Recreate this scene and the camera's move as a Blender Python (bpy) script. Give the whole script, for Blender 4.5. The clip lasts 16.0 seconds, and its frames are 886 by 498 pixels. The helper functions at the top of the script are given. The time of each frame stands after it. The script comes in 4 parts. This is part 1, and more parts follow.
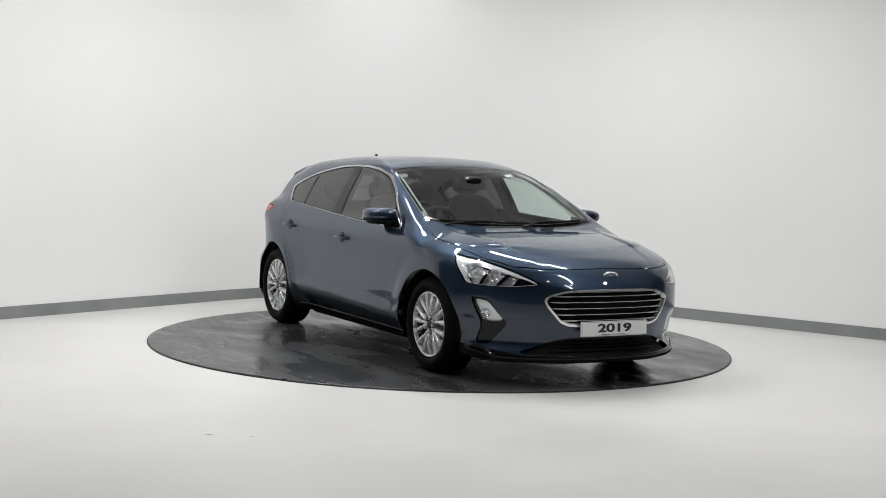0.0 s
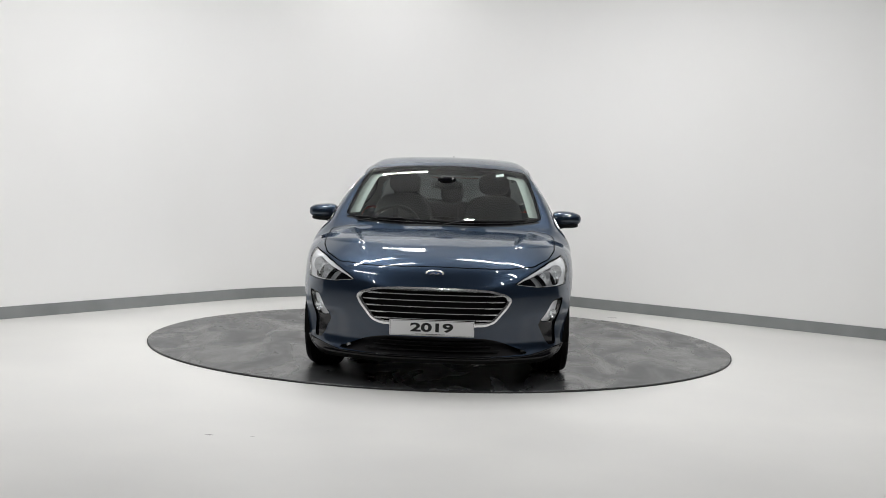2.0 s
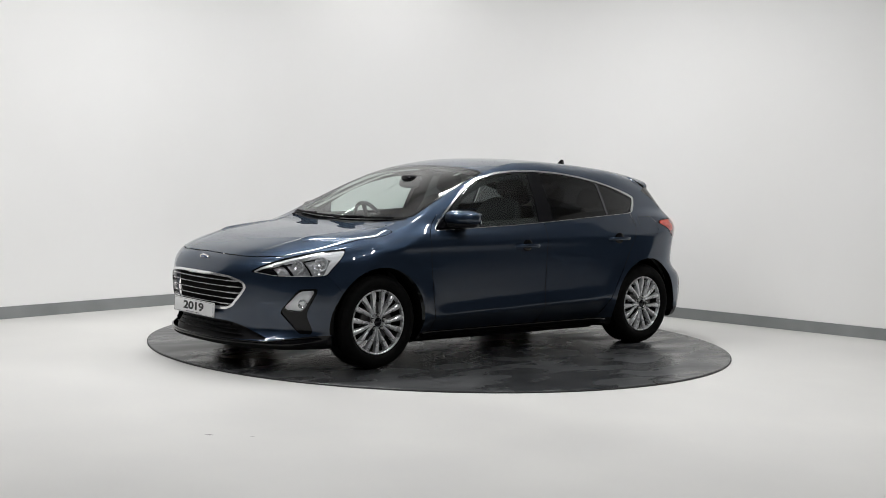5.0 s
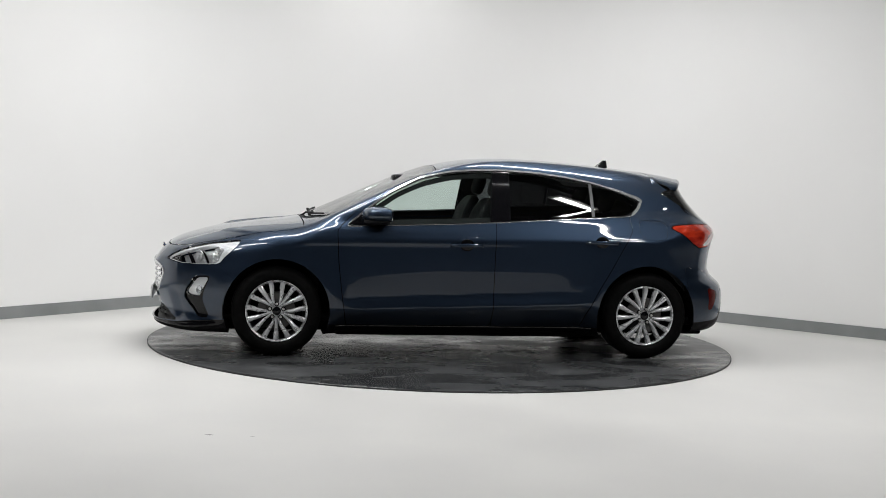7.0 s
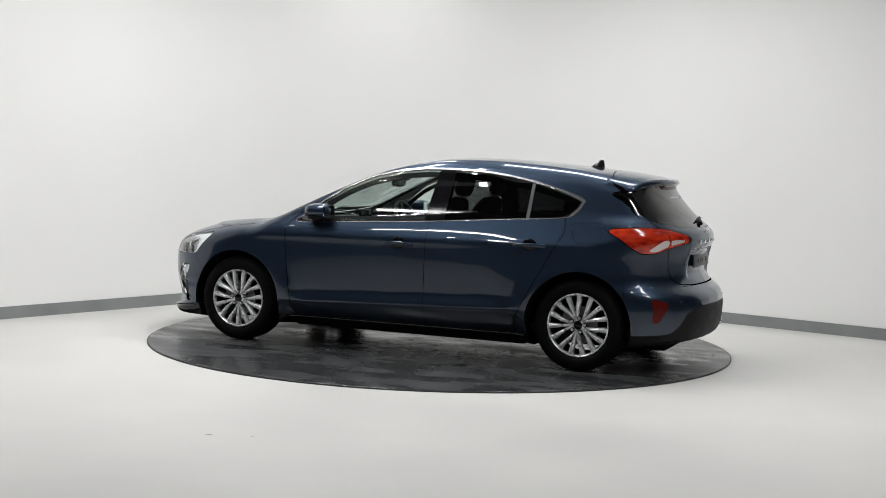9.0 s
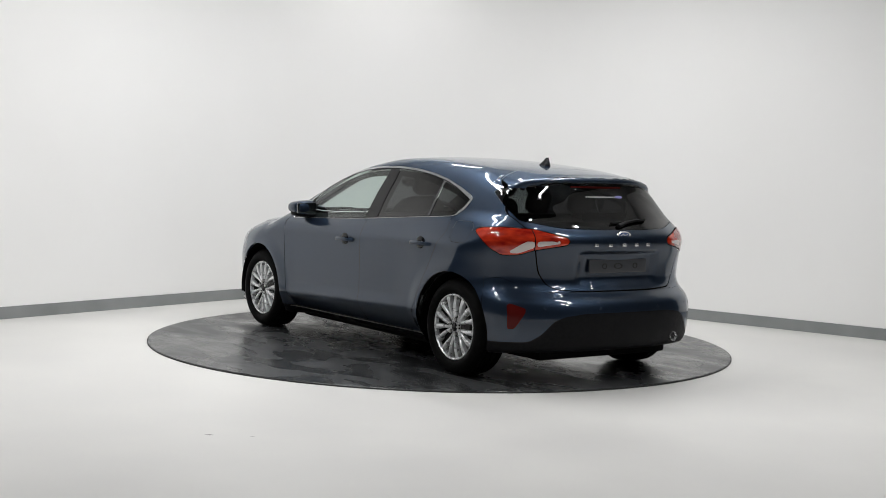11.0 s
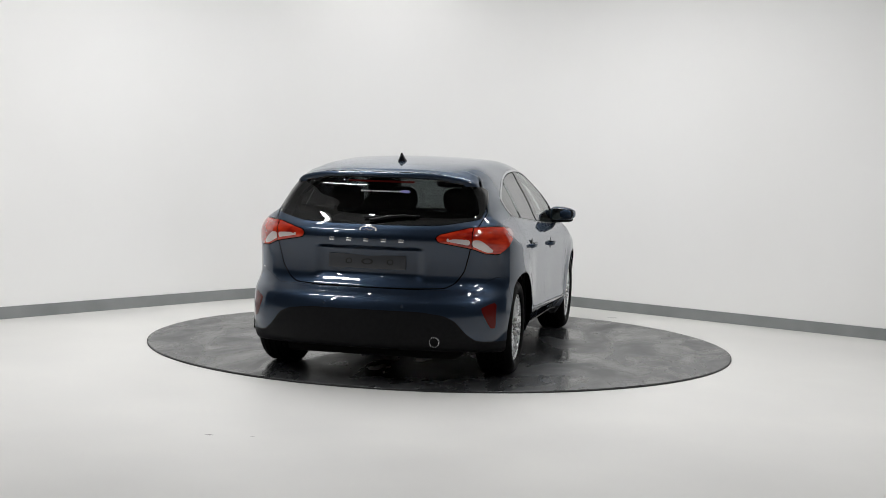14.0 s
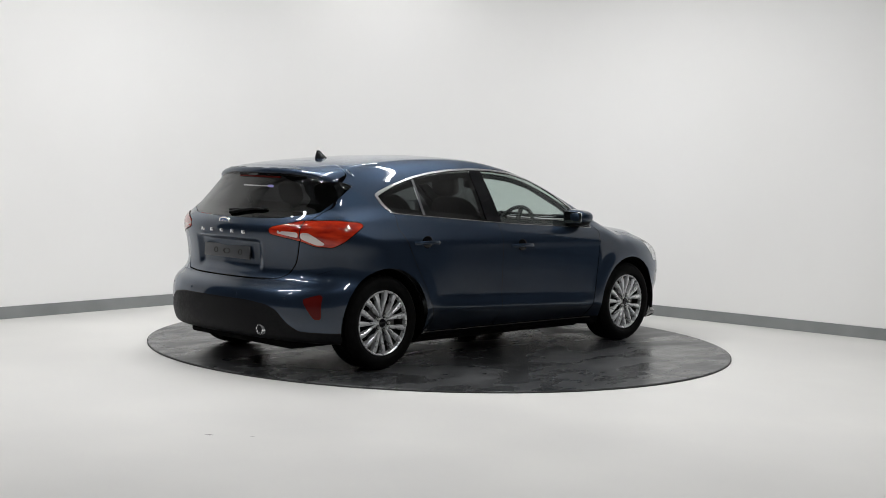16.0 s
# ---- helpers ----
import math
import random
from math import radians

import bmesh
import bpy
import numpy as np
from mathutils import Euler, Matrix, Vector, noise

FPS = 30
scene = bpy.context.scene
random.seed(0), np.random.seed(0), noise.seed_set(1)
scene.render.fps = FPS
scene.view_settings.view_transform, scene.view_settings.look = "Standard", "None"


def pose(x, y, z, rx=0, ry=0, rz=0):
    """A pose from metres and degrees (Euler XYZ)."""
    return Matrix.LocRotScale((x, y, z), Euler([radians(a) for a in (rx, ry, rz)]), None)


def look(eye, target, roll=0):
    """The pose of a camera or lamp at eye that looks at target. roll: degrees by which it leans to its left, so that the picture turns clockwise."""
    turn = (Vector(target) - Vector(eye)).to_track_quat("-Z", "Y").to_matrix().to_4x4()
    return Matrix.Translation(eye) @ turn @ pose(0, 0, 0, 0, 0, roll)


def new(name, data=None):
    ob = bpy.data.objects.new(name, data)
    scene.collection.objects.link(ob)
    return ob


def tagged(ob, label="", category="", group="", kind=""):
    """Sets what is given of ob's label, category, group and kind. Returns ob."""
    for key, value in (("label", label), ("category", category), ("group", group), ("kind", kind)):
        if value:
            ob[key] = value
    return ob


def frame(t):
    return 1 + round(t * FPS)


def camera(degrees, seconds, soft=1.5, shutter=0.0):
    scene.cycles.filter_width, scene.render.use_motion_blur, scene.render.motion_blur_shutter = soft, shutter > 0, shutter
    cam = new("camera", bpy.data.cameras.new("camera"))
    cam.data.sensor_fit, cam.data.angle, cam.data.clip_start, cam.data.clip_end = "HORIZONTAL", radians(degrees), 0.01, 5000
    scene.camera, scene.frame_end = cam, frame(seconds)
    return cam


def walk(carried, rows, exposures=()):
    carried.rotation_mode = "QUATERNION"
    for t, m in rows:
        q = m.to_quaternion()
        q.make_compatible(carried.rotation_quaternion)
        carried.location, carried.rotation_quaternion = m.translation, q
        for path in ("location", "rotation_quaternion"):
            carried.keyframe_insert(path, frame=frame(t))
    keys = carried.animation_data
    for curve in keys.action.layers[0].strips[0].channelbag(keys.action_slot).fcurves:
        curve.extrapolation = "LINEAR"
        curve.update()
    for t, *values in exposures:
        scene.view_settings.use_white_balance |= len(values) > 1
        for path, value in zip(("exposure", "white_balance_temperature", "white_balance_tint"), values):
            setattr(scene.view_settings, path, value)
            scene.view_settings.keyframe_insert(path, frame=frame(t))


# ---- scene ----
TURN0, TURN_RATE = -60.074, -15.8575      # heading of the turntable at the start, degrees and degrees per second
PIVOT = (-0.0405, 0.0304)                 # the car's middle from the turntable's axis, in the car's space
TABLE_Z = 0.0
EYE = (0.0, -10.080, 1.396)
PITCH, YAW, ROLL = 3.818, 0.024, 1.849
cam = camera(38.109, 16.0, soft=0.9)
AIM = (EYE[0] + math.sin(radians(YAW)) * math.cos(radians(PITCH)), EYE[1] + math.cos(radians(YAW)) * math.cos(radians(PITCH)), EYE[2] - math.sin(radians(PITCH)))
walk(cam, [(0.0, look(EYE, AIM, ROLL)), (16.0, look(EYE, AIM, ROLL))])

# ---- world and light ----
world = bpy.data.worlds.new("studio_world")
scene.world = world
world.use_nodes = True
world.node_tree.nodes["Background"].inputs[0].default_value = (0.9, 0.95, 1.0, 1)
world.node_tree.nodes["Background"].inputs[1].default_value = 0.02
scene.view_settings.exposure = 0.0
CEIL_Z = 3.9
# strip lamps: x, y, heading in degrees, length
STRIPS = [(-0.55, 2.5, 0, 0.6), (1.15, 0.25, -37.4, 2.4), (-1.40, -0.15, 52, 2.4), (-2.6, -2.75, -22, 1.5), (2.5, -2.7, -38, 1.5),
          (-0.8, -0.9, 52, 1.3), (-3.4, -4.6, 52, 1.5), (3.4, -4.6, -38, 1.5)]
STRIP_WATT = 41.5
SPOTS = [(4.2 * math.cos(radians(a)), 4.2 * math.sin(radians(a)) - 1.0) for a in (-165, -140, -115, -90, -65, -40, -15)] + [(-1.2, -1.6), (1.2, -1.6)]
for sx, sy in SPOTS:
    lamp = bpy.data.lights.new("spot_lamp", "AREA")
    lamp.shape, lamp.size, lamp.energy = "DISK", 0.09, 4.0
    lob = new("spot_lamp", lamp)
    lob.matrix_world = pose(sx, sy, CEIL_Z - 0.035)
for sx, sy, sa, sl in STRIPS:
    lamp = bpy.data.lights.new("strip_lamp", "AREA")
    lamp.shape, lamp.size, lamp.size_y = "RECTANGLE", sl, 0.085
    lamp.energy, lamp.color = STRIP_WATT * (0.22 if sl < 1.0 else 0.6 if sl < 1.4 else 1.6 if sl > 2 else 1.0), (0.995, 0.995, 1.0)
    lob = new("strip_lamp", lamp)
    lob.matrix_world = pose(sx, sy, CEIL_Z - 0.125, 0, 0, sa)

# ---- materials ----
def material(name, color, rough=0.5, metal=0.0, coat=0.0, coat_rough=0.03, spec=0.5, emit=0.0):
    m = bpy.data.materials.new(name)
    m.use_nodes = True
    b = m.node_tree.nodes["Principled BSDF"]
    b.inputs["Base Color"].default_value = (*color, 1)
    b.inputs["Roughness"].default_value = rough
    b.inputs["Metallic"].default_value = metal
    b.inputs["Coat Weight"].default_value = coat
    b.inputs["Coat Roughness"].default_value = coat_rough
    b.inputs["Specular IOR Level"].default_value = spec
    if emit:
        b.inputs["Emission Color"].default_value = (*color, 1)
        b.inputs["Emission Strength"].default_value = emit
    return m


def vary(m, scale, dark, light, detail=4.0, rough=None, bump=0.0, bump_scale=None, stretch=(1, 1, 1), lo=0.3, hi=0.7):
    """Drives the colour, the roughness and the relief of a material by noise in object space."""
    nt = m.node_tree
    b = nt.nodes["Principled BSDF"]
    tc = nt.nodes.new("ShaderNodeTexCoord")
    mp = nt.nodes.new("ShaderNodeMapping")
    mp.inputs["Scale"].default_value = stretch
    nt.links.new(tc.outputs["Object"], mp.inputs["Vector"])
    nz = nt.nodes.new("ShaderNodeTexNoise")
    nz.inputs["Scale"].default_value, nz.inputs["Detail"].default_value = scale, detail
    nt.links.new(mp.outputs[0], nz.inputs["Vector"])
    cr = nt.nodes.new("ShaderNodeValToRGB")
    cr.color_ramp.elements[0].position, cr.color_ramp.elements[1].position = lo, hi
    cr.color_ramp.elements[0].color, cr.color_ramp.elements[1].color = (*dark, 1), (*light, 1)
    nt.links.new(nz.outputs[0], cr.inputs[0])
    nt.links.new(cr.outputs[0], b.inputs["Base Color"])
    if rough:
        mr = nt.nodes.new("ShaderNodeMapRange")
        mr.inputs["From Min"].default_value, mr.inputs["From Max"].default_value = lo, hi
        mr.inputs["To Min"].default_value, mr.inputs["To Max"].default_value = rough
        nt.links.new(nz.outputs[0], mr.inputs["Value"])
        nt.links.new(mr.outputs[0], b.inputs["Roughness"])
    if bump:
        n2 = nt.nodes.new("ShaderNodeTexNoise")
        n2.inputs["Scale"].default_value, n2.inputs["Detail"].default_value = bump_scale or scale * 8, 3.0
        nt.links.new(tc.outputs["Object"], n2.inputs["Vector"])
        bp = nt.nodes.new("ShaderNodeBump")
        bp.inputs["Strength"].default_value, bp.inputs["Distance"].default_value = bump, 0.002
        nt.links.new(n2.outputs[0], bp.inputs["Height"])
        nt.links.new(bp.outputs[0], b.inputs["Normal"])
    return m


def glass(name, tint, gloss_rough=0.0, ior=1.5):
    """A thin tinted pane: the tint lets light through, the surface mirrors by Fresnel."""
    m = bpy.data.materials.new(name)
    m.use_nodes = True
    nt = m.node_tree
    nt.nodes.remove(nt.nodes["Principled BSDF"])
    tr, gl = nt.nodes.new("ShaderNodeBsdfTransparent"), nt.nodes.new("ShaderNodeBsdfGlossy")
    fr, mx = nt.nodes.new("ShaderNodeLayerWeight"), nt.nodes.new("ShaderNodeMixShader")
    pw, ma = nt.nodes.new("ShaderNodeMath"), nt.nodes.new("ShaderNodeMath")
    tr.inputs[0].default_value = (*tint, 1)
    gl.inputs["Roughness"].default_value = gloss_rough
    fr.inputs[0].default_value = 0.5
    pw.operation, ma.operation = "POWER", "MULTIPLY_ADD"
    pw.inputs[1].default_value = 4.2
    base = ((ior - 1) / (ior + 1)) ** 2 * 1.5
    ma.inputs[1].default_value, ma.inputs[2].default_value = 1 - base, base
    nt.links.new(fr.outputs["Facing"], pw.inputs[0])
    nt.links.new(pw.outputs[0], ma.inputs[0])
    nt.links.new(ma.outputs[0], mx.inputs[0])
    nt.links.new(tr.outputs[0], mx.inputs[1])
    nt.links.new(gl.outputs[0], mx.inputs[2])
    nt.links.new(mx.outputs[0], nt.nodes["Material Output"].inputs[0])
    return m


M_WALL = vary(material("white_wall_paint", (0.8, 0.8, 0.79), 0.65), 0.5, (0.775, 0.772, 0.76), (0.81, 0.808, 0.80), bump=0.08, bump_scale=60)
M_BACK = vary(material("grey_back_wall", (0.5, 0.5, 0.5), 0.8), 0.7, (0.035, 0.035, 0.036), (0.05, 0.05, 0.051))
M_CEIL = vary(material("dark_ceiling_paint", (0.1, 0.1, 0.1), 0.8), 0.8, (0.06, 0.06, 0.06), (0.08, 0.08, 0.08))
M_BAY = vary(material("grey_ceiling_paint", (0.65, 0.65, 0.65), 0.8), 0.8, (0.62, 0.62, 0.62), (0.67, 0.67, 0.67))
M_FLOOR = vary(material("white_floor_paint", (0.72, 0.71, 0.68), 0.35), 0.9, (0.565, 0.56, 0.545), (0.635, 0.63, 0.61), rough=(0.42, 0.55), bump=0.05, bump_scale=25)
M_HALL = vary(material("dark_concrete_floor", (0.06, 0.06, 0.06), 0.6), 1.5, (0.035, 0.035, 0.036), (0.055, 0.055, 0.056), bump=0.1, bump_scale=30)
M_SKIRT = vary(material("grey_skirting", (0.2, 0.21, 0.21), 0.5), 3.0, (0.19, 0.20, 0.20), (0.235, 0.245, 0.245))
M_TABLE = vary(material("worn_grey_rubber", (0.05, 0.05, 0.05), 0.35, spec=0.50), 1.1, (0.018, 0.019, 0.020), (0.046, 0.048, 0.050), detail=8.0, rough=(0.14, 0.40), bump=0.06, bump_scale=14, stretch=(1.0, 1.9, 1), lo=0.36, hi=0.64)
nt = M_TABLE.node_tree
broad = [q for q in nt.nodes if q.type == "TEX_NOISE"][0]
broad.inputs["Distortion"].default_value = 0.9
fine, fine_map, blend = nt.nodes.new("ShaderNodeTexNoise"), nt.nodes.new("ShaderNodeMapping"), nt.nodes.new("ShaderNodeMix")
fine.inputs["Scale"].default_value, fine.inputs["Detail"].default_value, fine.inputs["Distortion"].default_value = 1.7, 7.0, 1.2
fine_map.inputs["Scale"].default_value, fine_map.inputs["Rotation"].default_value = (0.7, 1.7, 1), (0, 0, 0.5)
blend.inputs[0].default_value = 0.4
nt.links.new(nt.nodes["Texture Coordinate"].outputs["Object"], fine_map.inputs["Vector"])
nt.links.new(fine_map.outputs[0], fine.inputs["Vector"])
nt.links.new(broad.outputs[0], blend.inputs[2])
nt.links.new(fine.outputs[0], blend.inputs[3])
nt.links.new(blend.outputs[0], nt.nodes["Color Ramp"].inputs[0])
nt.links.new(blend.outputs[0], nt.nodes["Map Range"].inputs["Value"])
grade = nt.nodes["Color Ramp"].color_ramp.elements
grade[0].position, grade[1].position = 0.38, 0.62
nt.nodes["Map Range"].inputs["From Min"].default_value, nt.nodes["Map Range"].inputs["From Max"].default_value = 0.38, 0.62
M_EDGE = material("black_rubber_edge", (0.01, 0.01, 0.01), 0.6)
M_SCUFF = material("dark_scuff", (0.05, 0.045, 0.04), 0.8)
M_LAMP = material("white_lamp_diffuser", (1.0, 0.985, 0.955), 0.5, emit=6.0)
M_HOUSING = material("white_lamp_housing", (0.8, 0.8, 0.8), 0.5)

M_PAINT = vary(material("dark_blue_metallic_paint", (0.018, 0.031, 0.056), 0.42, 0.85, 1.0, 0.015, spec=0.1), 900, (0.0165, 0.0275, 0.047), (0.025, 0.039, 0.065), detail=1.0)
M_PAINT.node_tree.nodes["Principled BSDF"].inputs["Specular Tint"].default_value = (0.58, 0.67, 0.80, 1)
M_PAINT.node_tree.nodes["Principled BSDF"].inputs["Coat IOR"].default_value = 1.53
M_GAP = material("panel_gap_black", (0.002, 0.002, 0.002), 0.9, spec=0.0)
M_BLACK = vary(material("black_grained_plastic", (0.02, 0.02, 0.022), 0.5, spec=0.10), 40, (0.005, 0.005, 0.006), (0.009, 0.009, 0.010), rough=(0.42, 0.6), bump=0.15, bump_scale=900)
M_GLOSS = material("gloss_black_plastic", (0.004, 0.004, 0.005), 0.10, 0.0, 0.0, spec=0.25)
M_CHROME = material("chrome_trim", (0.80, 0.81, 0.82), 0.14, 0.75)
M_SATIN = material("satin_aluminium_trim", (0.68, 0.69, 0.70), 0.22, 0.6)
M_TRIM = material("bright_window_trim", (0.50, 0.51, 0.52), 0.2, 0.9)
M_GLASS = glass("clear_green_glass", (0.82, 0.90, 0.87))
M_PRIV = glass("dark_privacy_glass", (0.085, 0.090, 0.094))
M_LENS = glass("clear_lamp_lens", (0.93, 0.94, 0.95))
M_REDLENS = vary(material("red_lamp_lens", (0.5, 0.03, 0.01), 0.10, 0.0, 0.8), 9, (0.20, 0.006, 0.004), (0.56, 0.040, 0.012), detail=2.0, stretch=(1, 1, 3))
M_REDDARK = material("red_reflector", (0.075, 0.006, 0.005), 0.2, spec=0.2)
M_REFL = material("lamp_reflector_silver", (0.88, 0.89, 0.90), 0.14, 0.60)
nt = M_REFL.node_tree
cells, relief = nt.nodes.new("ShaderNodeTexVoronoi"), nt.nodes.new("ShaderNodeBump")
cells.inputs["Scale"].default_value = 45.0
relief.inputs["Strength"].default_value, relief.inputs["Distance"].default_value = 0.6, 0.01
nt.links.new(nt.nodes.new("ShaderNodeTexCoord").outputs["Object"], cells.inputs["Vector"])
nt.links.new(cells.outputs["Distance"], relief.inputs["Height"])
nt.links.new(relief.outputs[0], nt.nodes["Principled BSDF"].inputs["Normal"])
M_WHITEL = material("white_lamp_insert", (0.62, 0.55, 0.52), 0.2, 0.2, 0.4)
M_DRL = material("white_light_guide", (0.92, 0.93, 0.94), 0.25, 0.1, 0.5)
M_MIRROR = material("mirror_glass", (0.75, 0.78, 0.80), 0.02, 1.0)
M_HOLDER = material("dark_grey_plastic", (0.045, 0.047, 0.052), 0.4)
M_TYRE = vary(material("black_tyre_rubber", (0.012, 0.012, 0.012), 0.8, spec=0.03), 30, (0.004, 0.004, 0.004), (0.007, 0.007, 0.007), rough=(0.4, 0.6))
M_ALLOY = vary(material("silver_alloy", (0.72, 0.73, 0.74), 0.3, 0.6), 25, (0.66, 0.67, 0.68), (0.76, 0.77, 0.78), rough=(0.24, 0.34))
M_DISC = material("brake_disc_steel", (0.09, 0.088, 0.085), 0.45, 0.8)
M_STEEL = material("lamp_steel", (0.55, 0.54, 0.53), 0.3, 0.8)
M_CABIN = vary(material("dark_cabin_plastic", (0.02, 0.02, 0.022), 0.7, spec=0.25), 20, (0.010, 0.010, 0.011), (0.018, 0.018, 0.019))
M_LINING = material("grey_roof_lining", (0.33, 0.33, 0.315), 0.9)
M_CLOTH = vary(material("dark_grey_seat_cloth", (0.03, 0.03, 0.033), 0.9), 60, (0.012, 0.012, 0.014), (0.024, 0.024, 0.027), bump=0.3, bump_scale=400)
M_PLATE = material("white_plate", (0.74, 0.74, 0.74), 0.35, 0, 0.3)
M_INK = material("black_ink", (0.008, 0.008, 0.008), 0.5)
M_BLUE = material("blue_badge_enamel", (0.02, 0.06, 0.2), 0.2, 0, 0.8)
M_UNDER = material("dark_underbody", (0.005, 0.005, 0.005), 0.95, spec=0.1)


# ---- mesh helpers ----
def mesh_of(name, bm, mat, smooth=40):
    me = bpy.data.meshes.new(name)
    bmesh.ops.recalc_face_normals(bm, faces=bm.faces)
    bm.to_mesh(me)
    bm.free()
    me.materials.append(mat)
    if smooth:
        me.shade_smooth()
        me.set_sharp_from_angle(angle=radians(smooth))
    return me


def thing(name, bm, mat, label, category, kind="", group="", smooth=40):
    return tagged(new(name, mesh_of(name, bm, mat, smooth)), label, category, group, kind)


def part(name, bm, mat, parent, label="", smooth=40):
    ob = new(name, mesh_of(name, bm, mat, smooth))
    ob.parent = parent
    return tagged(ob, label)


def box(bm, x0, x1, y0, y1, z0, z1, bevel=0.0, m=None, seg=2):
    r = bmesh.ops.create_cube(bm, size=1, matrix=Matrix.LocRotScale(((x0 + x1) / 2, (y0 + y1) / 2, (z0 + z1) / 2), None, (x1 - x0, y1 - y0, z1 - z0)))
    vs = r["verts"]
    if bevel:
        es = list({e for v in vs for e in v.link_edges})
        r = bmesh.ops.bevel(bm, geom=es, offset=bevel, segments=seg, profile=0.5, affect="EDGES")
        vs = list({v for f in r["faces"] for v in f.verts} | {v for v in vs if v.is_valid})
    if m is not None:
        bmesh.ops.transform(bm, matrix=m, verts=vs)
    return vs


def lathe(bm, prof, n=64, close=False):
    """Turns a profile of (radius, y) about the y axis."""
    rings = []
    for k in range(n):
        a = 2 * math.pi * k / n
        rings.append([bm.verts.new((r * math.cos(a), y, r * math.sin(a))) for r, y in prof])
    m = len(prof)
    for k in range(n):
        p, q = rings[k], rings[(k + 1) % n]
        for j in range(m if close else m - 1):
            bm.faces.new((p[j], p[(j + 1) % m], q[(j + 1) % m], q[j]))
    return rings


def sweep(bm, path, w, h, up=(0, 0, 1), closed=False, taper=None):
    """A bar of width w and height h along a path of points."""
    n, rings = len(path), []
    for i in range(n):
        a, b = Vector(path[i - 1] if (i or closed) else path[0]), Vector(path[(i + 1) % n] if (i < n - 1 or closed) else path[-1])
        d = (b - a).normalized()
        s = d.cross(Vector(up)).normalized()
        u = s.cross(d).normalized()
        k = taper[i] if taper else 1.0
        c = Vector(path[i])
        rings.append([bm.verts.new(c + s * (w / 2 * k * math.cos(t)) + u * (h / 2 * k * math.sin(t))) for t in [2 * math.pi * j / 8 + math.pi / 8 for j in range(8)]])
    for i in range(n if closed else n - 1):
        p, q = rings[i], rings[(i + 1) % n]
        for j in range(8):
            bm.faces.new((p[j], p[(j + 1) % 8], q[(j + 1) % 8], q[j]))
    if not closed:
        bm.faces.new(rings[0])
        bm.faces.new(rings[-1][::-1])


# ---- room ----
CORNER = Vector((-0.60, 4.38))
DIR_L, DIR_R = Vector((-0.617, -0.787)), Vector((0.795, -0.607))
COVE = 2.52


def wall_line(push=0.0):
    """The plan of the two white walls and the rounded corner between them, moved inwards by push."""
    inward_l, inward_r = DIR_R.normalized(), DIR_L.normalized()
    mid = CORNER + (inward_l + inward_r) * COVE
    pts = [CORNER + DIR_L * s + inward_l * push for s in np.linspace(6.5, COVE, 8)]
    a0 = math.atan2(-inward_l.y, -inward_l.x)
    a1 = math.atan2(-inward_r.y, -inward_r.x)
    while a1 > a0:
        a1 -= 2 * math.pi
    for k in range(1, 40):
        a = a0 + (a1 - a0) * k / 40
        pts.append(mid + Vector((math.cos(a), math.sin(a))) * (COVE - push))
    pts += [CORNER + DIR_R * s + inward_r * push for s in np.linspace(COVE, 6.5, 8)]
    return pts


def slab(name, outer, inner, z0, z1, mat, label, category):
    bm = bmesh.new()
    rows = []
    for p, q in zip(outer, inner):
        rows.append([bm.verts.new((p.x, p.y, z0)), bm.verts.new((q.x, q.y, z0)), bm.verts.new((q.x, q.y, z1)), bm.verts.new((p.x, p.y, z1))])
    for a, b in zip(rows, rows[1:]):
        for j in range(4):
            bm.faces.new((a[j], a[(j + 1) % 4], b[(j + 1) % 4], b[j]))
    bm.faces.new(rows[0])
    bm.faces.new(rows[-1][::-1])
    return thing(name, bm, mat, label, category, "structure", smooth=30)


